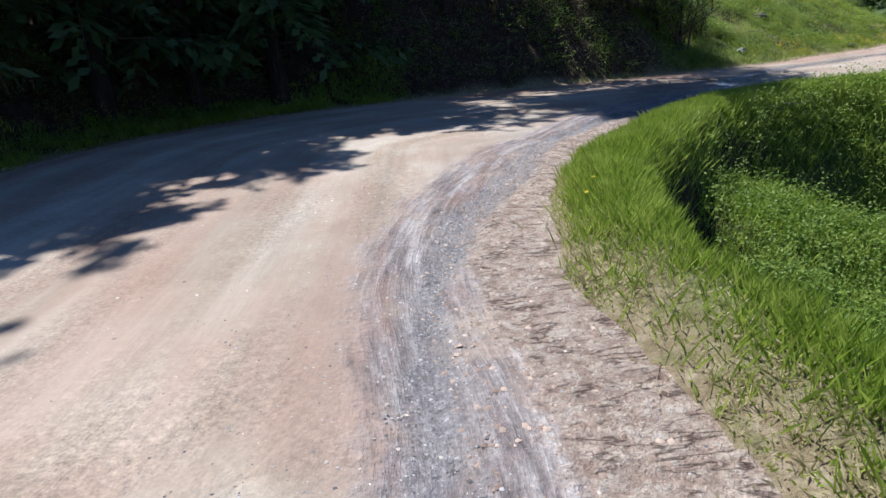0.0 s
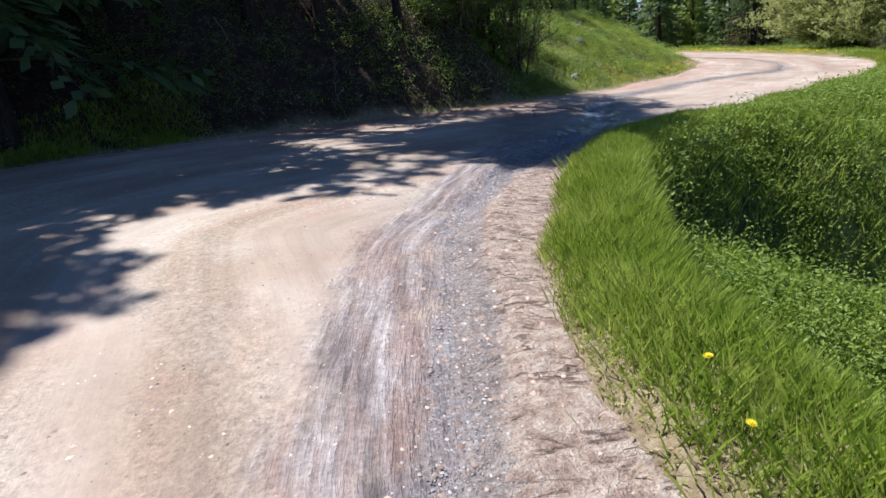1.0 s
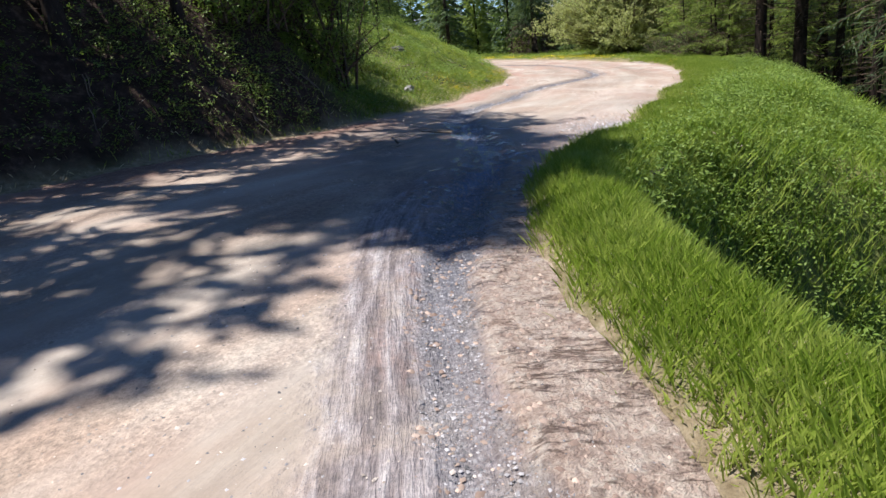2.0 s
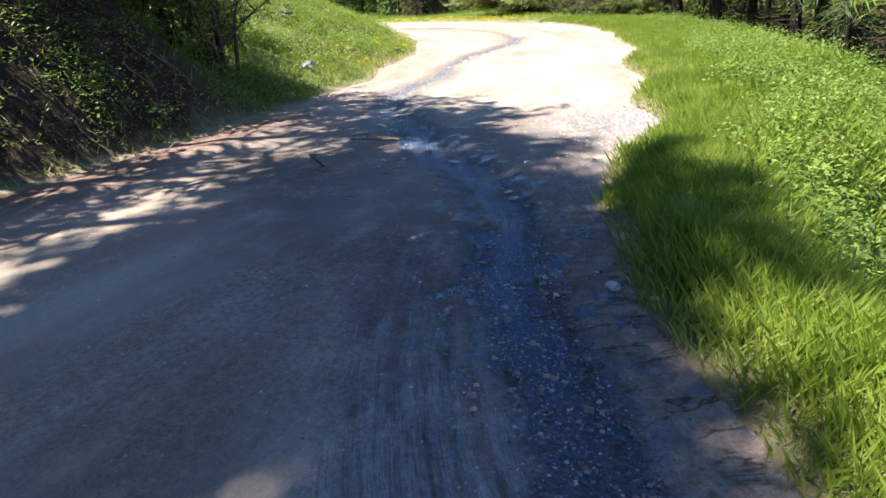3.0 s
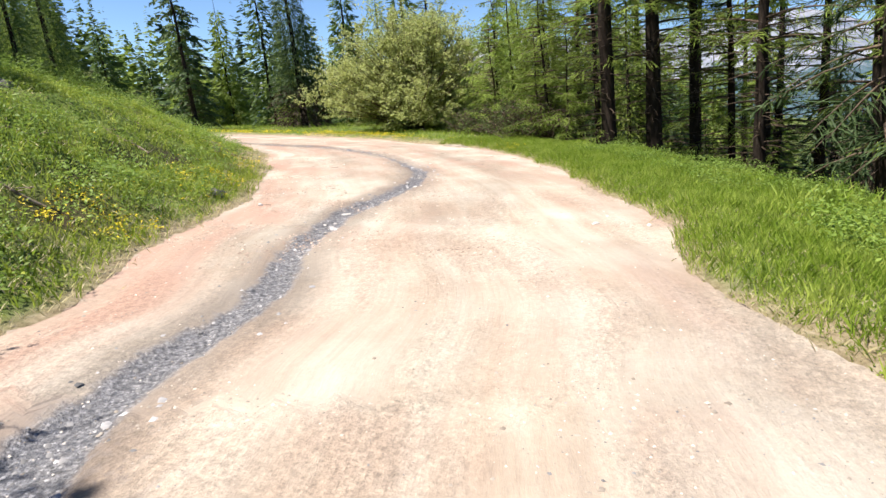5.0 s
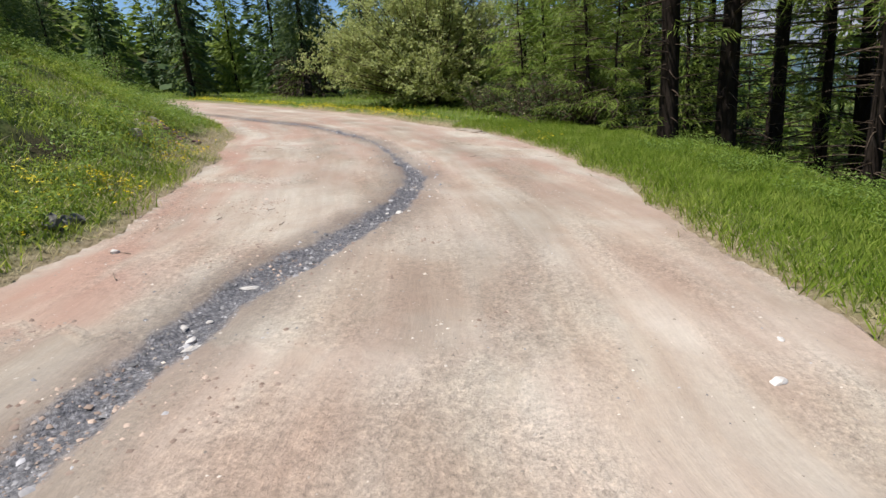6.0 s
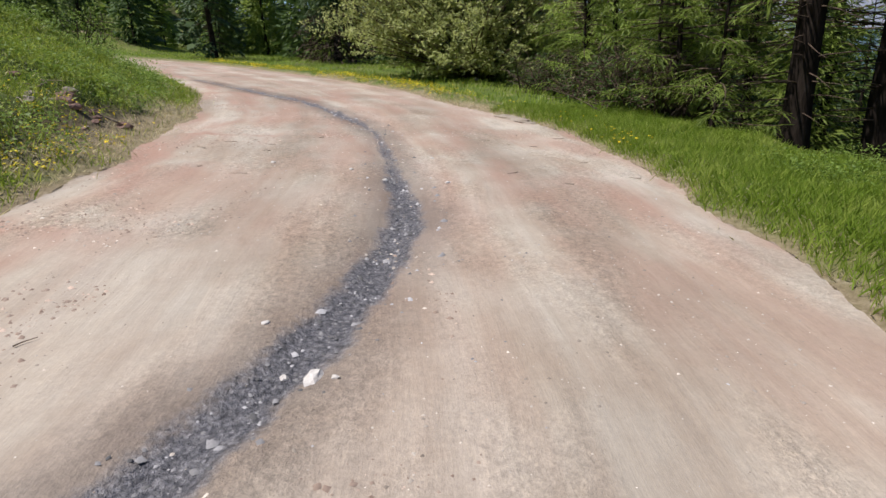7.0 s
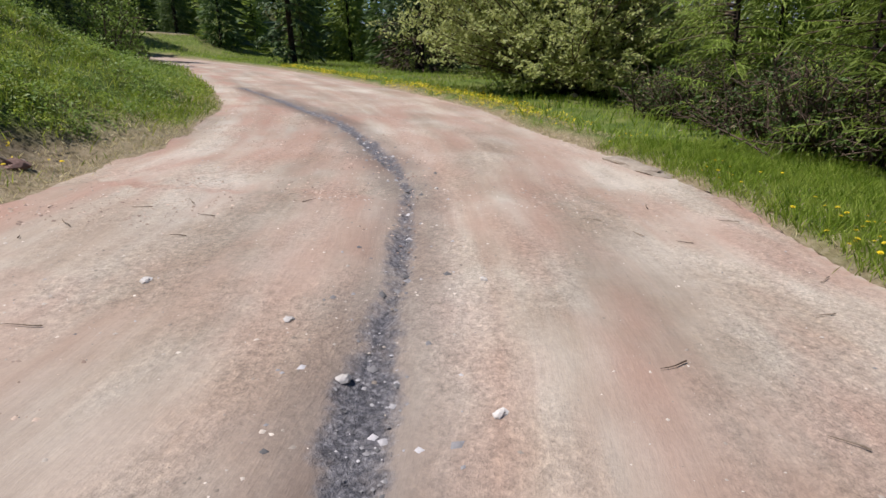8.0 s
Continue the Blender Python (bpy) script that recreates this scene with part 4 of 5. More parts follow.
wood_larch = dense_conifer("larch_tree", "soft light green larch behind the grassy bank", 13, 0.17, 0.6, 2.6, LARCH, 5400, 22, 0, 19, (0.2, 0.5), 0.11)
shade_spruce = conifer("spruce_tree", "dark conifer above the shaded forest bank", 15, 0.22, 1.0, 2.9, SPRUCE, "spruce", 105, 30, 10, 24, 1.0, blunt=0.55, reach=1.15)
dark_spruce = dense_conifer("spruce_tree", "dark conifer on the steep slope below the road", 15, 0.2, 0.8, 2.9, SPRUCE, 2400, 26, 0, 16, (0.4, 0.85), 0.13)
young_larch = conifer("larch_tree", "young bright green larch at the roadside", 6.5, 0.08, 0.4, 2.2, LARCH, "larch", 70, 36, 4, 15, 0.9, blunt=0.6, fine_to=6)
far_spruce = dense_conifer("spruce_tree", "distant conifer on the wooded hillside", 15, 0.2, 0.5, 3.0, CONIFER, 2000, 16, 0, 15, (0.5, 1.0), 0.16)
far_larch = dense_conifer("larch_tree", "distant light green larch on the wooded hillside", 16, 0.18, 0.8, 3.1, LARCH, 2000, 17, 0, 15, (0.5, 1.0), 0.16)
templates = [old_larch, tall_larch, dark_spruce, shade_spruce, spruce_d, wood_spruce, wood_larch, larch_a, larch_b, larch_c, spruce_c, spruce_a, young_larch, far_spruce, far_larch]
group_of = {"larch_tree": "larches of the mountain wood", "spruce_tree": "spruces of the mountain wood"}
for tpl in templates:
    tagged(tpl, group=group_of[tpl.name.split(".")[0]])

# beside the road: (template, x, y, turn, scale)
PLACED = [
    (old_larch, 28.5, 21.05, 10, 1.0), (old_larch, 29.7, 19.65, 140, 1.1), (larch_a, 31.0, 18.6, 60, 1.0), (larch_b, 35.2, 19.2, 200, 1.1), (larch_a, 28.98, 16.24, 250, 1.0),
    (spruce_c, 24.24, 13.31, 20, 1.0), (larch_b, 21.98, 11.78, 330, 1.05), (larch_a, 30.53, 13.1, 100, 1.0), (larch_b, 31.92, 17.55, 310, 1.0), (larch_b, 26.77, 11.22, 75, 1.1),
    (larch_b, 33.6, 23.2, 35, 0.9), (larch_a, 37.2, 22.2, 80, 1.0), (old_larch, 34.0, 16.6, 200, 1.05), (larch_a, 43.0, 18.4, 20, 1.1), (young_larch, 29.12, 23.65, 80, 0.9), (wood_larch, 32.6, 26.9, 40, 0.55), (wood_larch, 36.6, 28.4, 130, 0.62), (wood_larch, 30.9, 24.5, 250, 0.42), (wood_larch, 36.4, 27.0, 310, 0.75), (wood_larch, 33.0, 21.6, 15, 0.7), (young_larch, 34.17, 28.56, 300, 1.1),
    (larch_b, 34.93, 24.49, 120, 0.9), (larch_a, 36.38, 21.52, 215, 0.95), (larch_b, 39.14, 27.76, 65, 1.0), (larch_a, 33.21, 14.72, 15, 1.05), (spruce_c, 29.45, 9.7, 95, 1.0), (larch_a, 25.45, 8.3, 285, 1.0),
    (larch_b, 42.9, 32.06, 5, 1.0), (larch_a, 37.77, 16.53, 330, 1.1), (larch_b, 20.92, 9.12, 45, 0.9), (spruce_d, 41.51, 50.89, 15, 0.95), (spruce_a, 37.73, 59.94, 220, 0.95),
    (young_larch, 5.94, 18.96, 30, 0.55), (young_larch, 28.31, 22.54, 200, 0.7), (young_larch, 32.96, 25.11, 20, 1.0), (young_larch, 32.21, 27.57, 60, 0.8), (young_larch, 29.89, 24.52, 170, 0.7), (young_larch, 37.5, 28.2, 140, 0.9),
    (spruce_a, 7.26, 31.38, 10, 0.66), (spruce_a, 8.92, 33.84, 110, 0.7), (spruce_a, 5.47, 34.31, 210, 0.8), (wood_larch, 17.09, 42.5, 20, 0.8), (wood_spruce, 13.17, 41.24, 70, 0.9), (wood_larch, 21.38, 47.86, 40, 0.8), (wood_spruce, 24.54, 57.2, 140, 0.95), (wood_larch, 27.11, 61.56, 90, 0.9), (wood_spruce, 11.29, 45.29, 320, 1.1), (wood_spruce, 11.64, 36.28, 80, 0.66), (wood_larch, 14.67, 38.64, 30, 0.6), (wood_spruce, 9.66, 39.83, 190, 0.8), (wood_larch, 18.74, 46.06, 300, 0.7), (wood_spruce, 15.67, 47.11, 250, 0.8),
    (wood_larch, 22.55, 52.31, 100, 0.75), (wood_spruce, 27.67, 79.56, 40, 0.9), (far_spruce, 20.33, 56.01, 60, 0.9), (far_spruce, 33.43, 83.73, 130, 1.0), (wood_spruce, 38.01, 84.97, 10, 1.0), (wood_larch, 43.06, 68.64, 220, 0.9), (far_spruce, 46.58, 60.42, 90, 1.0),
    (far_spruce, 13.0, 50.0, 15, 0.9), (wood_spruce, 16.5, 52.0, 75, 0.95), (wood_larch, 19.5, 59.0, 35, 1.0), (far_spruce, 9.0, 48.0, 205, 1.0), (wood_spruce, 6.0, 42.0, 115, 0.9), (wood_spruce, 23.0, 66.0, 300, 1.1), (far_larch, 26.5, 72.0, 10, 1.0), (wood_spruce, 29.0, 76.0, 240, 1.1), (far_spruce, 20.0, 68.0, 170, 1.1), (far_spruce, 12.0, 58.0, 60, 1.1), (wood_spruce, 4.0, 38.0, 20, 0.85),
    (wood_spruce, 10.9, 30.4, 40, 0.62), (wood_spruce, 9.3, 29.0, 220, 0.55), (wood_spruce, 12.9, 33.6, 170, 0.6),
    (wood_spruce, 16.6, 34.2, 15, 0.34), (wood_spruce, 15.2, 33.0, 95, 0.38), (wood_larch, 17.6, 36.4, 200, 0.36), (wood_spruce, 18.9, 38.8, 260, 0.42), (wood_spruce, 13.6, 32.4, 310, 0.36), (wood_spruce, 20.6, 42.6, 60, 0.5), (wood_spruce, 19.2, 41.0, 130, 0.55), (wood_spruce, 22.0, 46.0, 10, 0.6),
    (wood_larch, 46.76, 46.37, 10, 0.9), (larch_b, 45.41, 40.44, 200, 1.0), (far_spruce, 50.16, 53.19, 260, 1.0), (wood_larch, 44.79, 55.51, 310, 0.8),
]
for i in range(34):
    a, d = radians(rng.uniform(44, 84)), rng.uniform(46, 88)
    x, y = 12 + d * math.cos(a), 16 + d * math.sin(a)
    g = look_up(x, y)
    if g["road"][0] > 0 or 0 < g["el"][0] < 4 or 0 < g["er"][0] < 5 or (g["el"][0] < 0 and g["er"][0] < 0) or (30 < x < 42 and y < 66) or abs(y - 79.4 - 0.13 * (37 - x)) < 4:
        continue
    PLACED.append((far_larch if rng.random() < 0.6 else far_spruce, x, y, rng.uniform(0, 360), rng.uniform(0.6, 1.0)))
for i in range(110):
    x, y = rng.uniform(30, 52), rng.uniform(-2, 28)
    if look_up(x, y)["er"][0] > 7 and all((x - q[1]) ** 2 + (y - q[2]) ** 2 > 5 for q in PLACED):
        PLACED.append((dark_spruce if rng.random() < 0.75 else far_larch, x, y, rng.uniform(0, 360), rng.uniform(0.7, 1.1)))
for i in range(130):
    x, y = rng.uniform(24, 50), rng.uniform(2, 27)
    g = look_up(x, y)
    if 4.5 < g["er"][0] < 22 and all((x - q[1]) ** 2 + (y - q[2]) ** 2 > 3 for q in PLACED):
        PLACED.append((dark_spruce, x, y, rng.uniform(0, 360), min(0.9, max(0.15, (rng.uniform(0.3, 2.8) - g["z"][0]) / 15))))
# forest above the shaded bank: place and height of the tip over the road
for x, y, top in ((4.9, 18.6, 10.0), (3.0, 17.9, 11.9), (1.0, 17.6, 13.4), (-0.6, 17.0, 16.3), (-4.2, 17.6, 13.5), (-5.0, 15.2, 13.0), (-1.6, 18.4, 12.0), (-3.3, 16.5, 18.2), (-2.3, 16.6, 18.9), (-6.5, 12.5, 12.6), (-6.4, 13.7, 15.0), (-7.9, 11.2, 15.8),
                  (-9.8, 8.9, 16.6), (-10.2, 3.3, 15), (-4.9, 13.8, 15.4), (-7.7, 10.7, 15.8), (-8.9, 8.2, 16.6), (-8.6, 4.9, 15.8), (-9.2, 1.7, 15.5),
                  (3.4, 20.6, 13), (-6.0, 16.4, 15), (-8.6, 13.2, 15), (-10.6, 9.8, 16), (-11.6, 5.6, 16), (-12, 1.5, 16),
                  (1.6, 23.6, 14), (-5.2, 20.4, 17), (-8.6, 18.0, 18), (-11.4, 14.4, 17), (-13.5, 9.5, 17), (-4.4, 25.0, 20), (-9.6, 22.4, 20), (0.2, 27.0, 14.5), (3.0, 30.0, 14)):
    tpl = tall_larch if x in (-2.3, -0.6, 3.0, -3.3) else larch_c if x > 0 and y < 24 else shade_spruce
    PLACED.append((tpl, x, y, rng.uniform(0, 360), (top - height(x, y)[0]) / {larch_c: 15, tall_larch: 20, shade_spruce: 15}[tpl]))
for tpl, x, y, turn, s in PLACED:
    put(tpl, x, y, turn, s)
# hillside and valley woods
woods = []
tries = 0
while len(woods) < 70 and tries < 12000:
    tries += 1
    reg = rng.random()
    if reg < 0.5:
        x, y = rng.uniform(0, 75), rng.uniform(34, 120)
    elif reg < 0.85:
        x, y = rng.uniform(24, 75), rng.uniform(-15, 45)
    else:
        x, y = rng.uniform(-25, 12), rng.uniform(24, 60)
    g = look_up(x, y)
    el_, er_ = g["el"][0], g["er"][0]
    if g["road"][0] > 0 or (el_ > 0 and el_ < 9) or (0 < er_ < 6) or (er_ < 0 and el_ < 0):
        continue
    if (29 < x < 43 and 30 < y < 62) or (el_ > 0 and 6 < x < 30 and y < 50 and el_ < 14) or (er_ > 0 and y < 12 and x < 30):
        continue
    if x < 44 and y < 30:
        continue
    if any((x - a) ** 2 + (y - b) ** 2 < 7 for a, b in woods) or any((x - p[1]) ** 2 + (y - p[2]) ** 2 < 4 for p in PLACED):
        continue
    woods.append((x, y))
    put(far_larch if rng.random() < (0.72 if x > 5 else 0.25) else far_spruce, x, y, rng.uniform(0, 360), rng.uniform(0.55, 1.05))
for tpl in templates:
    for o in (*tpl.children_recursive, tpl):
        bpy.data.objects.remove(o)


def far_woods(n):
    """The woods that close the view, far off, as one mass of simple conifers."""
    r = np.random.default_rng(77)
    a = np.radians(r.uniform(-25, 125, n))
    d = r.uniform(62, 190, n)
    x, y = 14 + d * np.cos(a), 17 + d * np.sin(a)
    g = look_up(x, y)
    ok = (g["road"] < 0.01) & ((g["el"] > 6) | (g["er"] > 9))
    x, y, z = x[ok], y[ok], g["z"][ok]
    for name, label, mat, part_ in (("spruce_wood", "distant dark conifers closing the view", SPRUCE, 0), ("larch_wood", "distant light green larches among dark conifers", LARCH, 1)):
        pile = Pile()
        for i in np.flatnonzero(np.arange(len(x)) % 2 == part_):
            tall, wide, k = r.uniform(9, 17), r.uniform(1.8, 2.8), 56
            u = np.sort(r.random(k)) ** 0.8
            az = r.uniform(0, 2 * np.pi, k)
            ln = wide * (0.12 + 0.88 * (1 - u) ** 0.8) * r.uniform(0.6, 1.15, k)
            c = np.stack([x[i] + 0 * u, y[i] + 0 * u, z[i] + 0.5 + (tall - 0.5) * u], -1)
            o = np.stack([np.cos(az), np.sin(az), r.uniform(-0.55, 0.0, k)], -1)
            s = np.stack([-np.sin(az), np.cos(az), r.uniform(-0.5, 0.2, k)], -1)
            L, W = ln[:, None], (0.28 * ln + 0.15)[:, None]
            v = np.stack([c, c + o * L * 0.6 + s * W, c + o * L, c + o * L * 0.65 - s * W], 1)
            pile.add(v.reshape(-1, 3), (np.array([[0, 1, 2, 3]]) + 4 * np.arange(k)[:, None]))
        tagged(pile.link(name, mat, None), label, "woods", kind="stuff")


far_woods(1300)


# ---- bushes ----
def bush(name, label, x, y, spread, tall, stems, leaves, mat, wood, size, seed, droop=0.25, skirt=0):
    r = np.random.default_rng(seed)
    root = tagged(new(name), label, "bush")
    root.matrix_basis = pose(x, y, height(x, y)[0] - 0.05)
    w, tips = Pile(), []
    for i in range(stems + skirt):
        az, out = r.uniform(0, 2 * np.pi), r.uniform(0.15, 1.0) if i < stems else r.uniform(0.6, 1.05)
        h = tall * (np.sqrt(max(0.03, 1 - 0.95 * out**2)) * r.uniform(0.75, 1.05) if i < stems else r.uniform(0.08, 0.5))
        t = np.linspace(0, 1, 7)
        d = np.array([np.cos(az), np.sin(az)])
        p = np.column_stack([np.outer(spread * out * t**1.15, d) + np.cumsum(r.normal(0, 0.03 * spread / 4, (7, 2)), 0) + r.normal(0, 0.25, 2), h * t ** (1 - droop)])
        w.add(*tube(p, (0.018 + 0.006 * tall) * (1 - 0.85 * t), 5))
        for j in range(8):
            s = r.uniform(0.12, 1)
            b = np.array([np.interp(s, t, p[:, k]) for k in range(3)])
            e = b + np.array([r.normal(0, 0.16 * spread), r.normal(0, 0.16 * spread), r.uniform(-0.05, 0.2) * tall])
            m = (b + e) / 2 + r.normal(0, 0.08, 3)
            w.add(*tube([b, m, e], [0.012, 0.008, 0.003], 3))
            tips.append((b, m, e))
    tagged(w.link("branchwork", wood, root), kind="stuff")
    tips = np.array(tips)
    k = r.integers(0, len(tips), leaves)
    s = r.random(leaves)[:, None]
    c = np.where(s < 0.5, tips[k, 0] * (1 - 2 * s) + tips[k, 1] * 2 * s, tips[k, 1] * (2 - 2 * s) + tips[k, 2] * (2 * s - 1)) + r.normal(0, 0.1, (leaves, 3))
    nrm = r.normal(0, 0.7, (leaves, 3)) + [0, 0, 0.7]
    nrm /= np.linalg.norm(nrm, axis=1, keepdims=True)
    ln = r.uniform(*size, leaves)
    leaf = Pile()
    leaf.add(*leaf_mesh(c, ln, ln * r.uniform(0.4, 0.6, leaves), nrm, r))
    tagged(leaf.link("foliage", mat, root), kind="stuff")
    return root


bush("willow_bush", "large silvery green willow bush beside the bend", 37.12, 35.91, 6.0, 6.9, 190, 150000, WILLOW, TWIGWOOD, (0.11, 0.2), 31, 0.15, 110)
bush("willow_bush", "brown-stemmed leafless shrub under the larches", 31.9, 25.77, 1.9, 1.9, 80, 1500, DRYGRASS, TWIGWOOD, (0.05, 0.1), 32, 0.1)
bush("willow_bush", "brown-stemmed leafless shrub under the larches", 34.06, 28.36, 2.0, 1.8, 80, 1500, DRYGRASS, TWIGWOOD, (0.05, 0.1), 36, 0.1)
bush("willow_bush", "brown-stemmed shrub beside the grassy verge", 28.95, 23.76, 1.4, 1.5, 60, 1400, LARCH, TWIGWOOD, (0.05, 0.1), 37, 0.1)
for k, (x, y) in enumerate(((30.95, 26.64), (32.31, 29.17), (34.2, 29.0), (28.87, 24.87))):
    bush("willow_bush", "low brown-stemmed shrub with sparse green leaves", x, y, 1.5, 1.3 + 0.1 * k, 60, 2600, CONIFER, TWIGWOOD, (0.05, 0.1), 44 + k, 0.1)
bush("shrub", "leafy green shrub on the end of the bank", 22.99, 41.25, 1.2, 2.0, 22, 2500, WEED, TWIGWOOD, (0.06, 0.12), 33)
bush("shrub", "green shrub on the shaded forest bank", -8.32, 12.5, 1.3, 2.2, 24, 7800, WEED, TWIGWOOD, (0.03, 0.06), 34)
bush("shrub", "leafy shrub in half light on the forest bank", -8.7, 6.78, 1.2, 2.4, 26, 10800, WEED, TWIGWOOD, (0.03, 0.06), 40)
bush("shrub", "leafy shrub in half light on the forest bank", -8.69, 9.64, 0.9, 1.7, 20, 7200, WEED, TWIGWOOD, (0.03, 0.06), 41)
for k, (x, y, s, h) in enumerate(((4.95, 18.67, 0.9, 2.0), (5.87, 19.91, 1.1, 2.6), (3.85, 18.2, 0.7, 1.3), (7.5, 20.82, 0.8, 1.4))):
    bush("shrub", "leafy green shrub at the end of the shaded bank", x, y, s, h, 22, 2600, CONIFER if k % 2 else WEED, TWIGWOOD, (0.05, 0.1), 60 + k)
bush("shrub", "young leafy tree on the edge of the bank", 6.45, 18.99, 1.5, 3.6, 26, 6000, WEED, TWIGWOOD, (0.05, 0.12), 35)


# ---- stones ----
def stone_mesh(size, flat, seed, cuts=2):
    bm = bmesh.new()
    bmesh.ops.create_icosphere(bm, subdivisions=cuts, radius=1)
    r = random.Random(seed)
    off = Vector((r.uniform(-50, 50), r.uniform(-50, 50), r.uniform(-50, 50)))
    for v in bm.verts:
        n = noise.noise(v.co * 1.3 + off) * 0.5 + noise.noise(v.co * 3.1 + off) * 0.18
        v.co = v.co * (1 + n)
        v.co.x *= size[0]
        v.co.y *= size[1]
        v.co.z = max(v.co.z, -0.5) * size[2] * flat
    me = bpy.data.meshes.new("stone")
    bm.to_mesh(me)
    bm.free()
    return me


def stone(name, label, x, y, size, mat, turn=0, seed=1, sink=0.25, cuts=2, category="stone"):
    me = stone_mesh(size, 1.0, seed, cuts)
    me.materials.append(mat)
    ob = tagged(new(name, me), label, category)
    ob.matrix_basis = pose(x, y, height(x, y)[0] + size[2] * (0.5 - sink), 0, 0, turn)
    return ob


def ledge_stones():
    white = "white limestone lying on the dirt road"
    for i, (x, y, a, b, c) in enumerate(((19.96, 23.6, 0.09, 0.06, 0.04), (16.74, 20.7, 0.15, 0.08, 0.05), (16.66, 20.82, 0.05, 0.04, 0.03), (16.8, 20.6, 0.04, 0.03, 0.02), (13.3, 19.38, 0.14, 0.05, 0.03),
                                         (13.36, 19.5, 0.11, 0.05, 0.03), (13.44, 19.72, 0.09, 0.05, 0.03), (13.6, 19.68, 0.06, 0.04, 0.03), (14.15, 20.01, 0.15, 0.05, 0.03), (20.32, 22.94, 0.08, 0.05, 0.03),
                                         (19.54, 25.26, 0.08, 0.06, 0.03), (21.33, 24.1, 0.05, 0.04, 0.03), (13.9, 21.65, 0.08, 0.07, 0.06), (14.85, 16.45, 0.11, 0.06, 0.03), (15.5, 16.53, 0.07, 0.04, 0.02),
                                         (15.06, 15.87, 0.07, 0.04, 0.04), (6.06, 12.76, 0.14, 0.06, 0.03), (5.46, 11.5, 0.08, 0.06, 0.04), (5.58, 11.65, 0.1, 0.05, 0.02), (4.55, 10.08, 0.11, 0.08, 0.05),
                                         (4.52, 9.82, 0.05, 0.04, 0.03), (6.27, 11.99, 0.06, 0.04, 0.03), (16.88, 21.31, 0.05, 0.04, 0.02), (20.01, 24.27, 0.06, 0.05, 0.03), (22.8, 26.4, 0.06, 0.04, 0.03))):
        tagged(stone("stone", white, x, y, (0.52 * a, 0.52 * b, 0.52 * c), PALE, 40 * i, i, 0.3), group="white stones on the road")
    stone("boulder", "grey weathered boulder on the crest of the grassy bank", 12.69, 27.71, (0.34, 0.24, 0.19), DARKROCK, 20, 51, 0.5, 3, "boulder")
    stone("boulder", "flat grey boulder set in the grassy bank", 11.03, 23.98, (0.38, 0.24, 0.12), DARKROCK, 60, 52, 0.55, 3, "boulder")
    stone("boulder", "small pale boulder in the roadside grass", 16.87, 27.08, (0.16, 0.13, 0.12), TAN, 10, 53, 0.4, 2, "boulder")
    stone("boulder", "small pale boulder in the roadside grass", 8.87, 19.75, (0.2, 0.15, 0.1), ROCK, 80, 54, 0.45, 2, "boulder")
    r = random.Random(5)
    for k in range(16):
        x, y, a = r.gauss(18.5, 0.55), r.gauss(29.4, 0.4), r.uniform(0.05, 0.17)
        if look_up(x, y)["el"][0] > 0.2:
            tagged(stone("stone", "pinkish broken rock in an eroded scar of the bank", x, y, (a, 0.75 * a, 0.5 * a), REDSOIL if k % 3 else TAN, r.uniform(0, 180), 70 + k, 0.3), group="rubble of the eroded scar")
    stone("boulder", "dark weathered rock among grass at the road's edge", 13.85, 22.75, (0.16, 0.12, 0.1), DARKROCK, 30, 58, 0.35, 3, "boulder")
    stone("boulder", "dark weathered rock among grass at the road's edge", 14.12, 22.95, (0.1, 0.08, 0.07), DARKROCK, 110, 59, 0.35, 2, "boulder")
    stone("boulder", "low flat stone slab on the road's edge", 26.2, 26.1, (0.75, 0.24, 0.07), TAN, 68, 56, 0.45, 3, "boulder")
    stone("boulder", "white stone at the foot of the willow bush", 35.64, 34.6, (0.15, 0.12, 0.1), PALE, 0, 57, 0.1, 2, "boulder")


ledge_stones()


def pebbles(name, label, mat, n, box, keep, size):
    """Loose pebbles, flattened octahedra, as one sheet of gravel."""
    x, y = box
    g = look_up(x, y)
    k = rng.random(len(x)) < keep(x, y, g) * (g["road"] > 0.9)
    x, y, z = x[k], y[k], g["z"][k]
    m = len(x)
    s = size[0] * (size[1] / size[0]) ** (rng.random(m) ** 2.2)
    a = rng.uniform(0, 2 * np.pi, m)
    ca, sa = np.cos(a), np.sin(a)
    e = rng.uniform(0.6, 1.0, m)
    v = np.empty((m, 5, 3))
    for i, (dx, dy) in enumerate(((1, 0.2), (-0.2, 1), (-1, -0.15), (0.15, -1))):
        q = rng.uniform(0.75, 1.2, m) * s
        v[:, i] = np.stack([x + q * (dx * ca - dy * sa * e), y + q * (dx * sa + dy * ca * e), z + rng.uniform(-0.25, 0.1, m) * s], -1)
    v[:, 4] = np.stack([x, y, z + s * rng.uniform(0.4, 0.7, m)], -1)
    f = np.array([[0, 1, 4], [1, 2, 4], [2, 3, 4], [3, 0, 4]])
    return tagged(mesh_object(name, v.reshape(-1, 3), (f[None] + 5 * np.arange(m)[:, None, None]).reshape(-1, 3), mat), label, "gravel", kind="stuff")


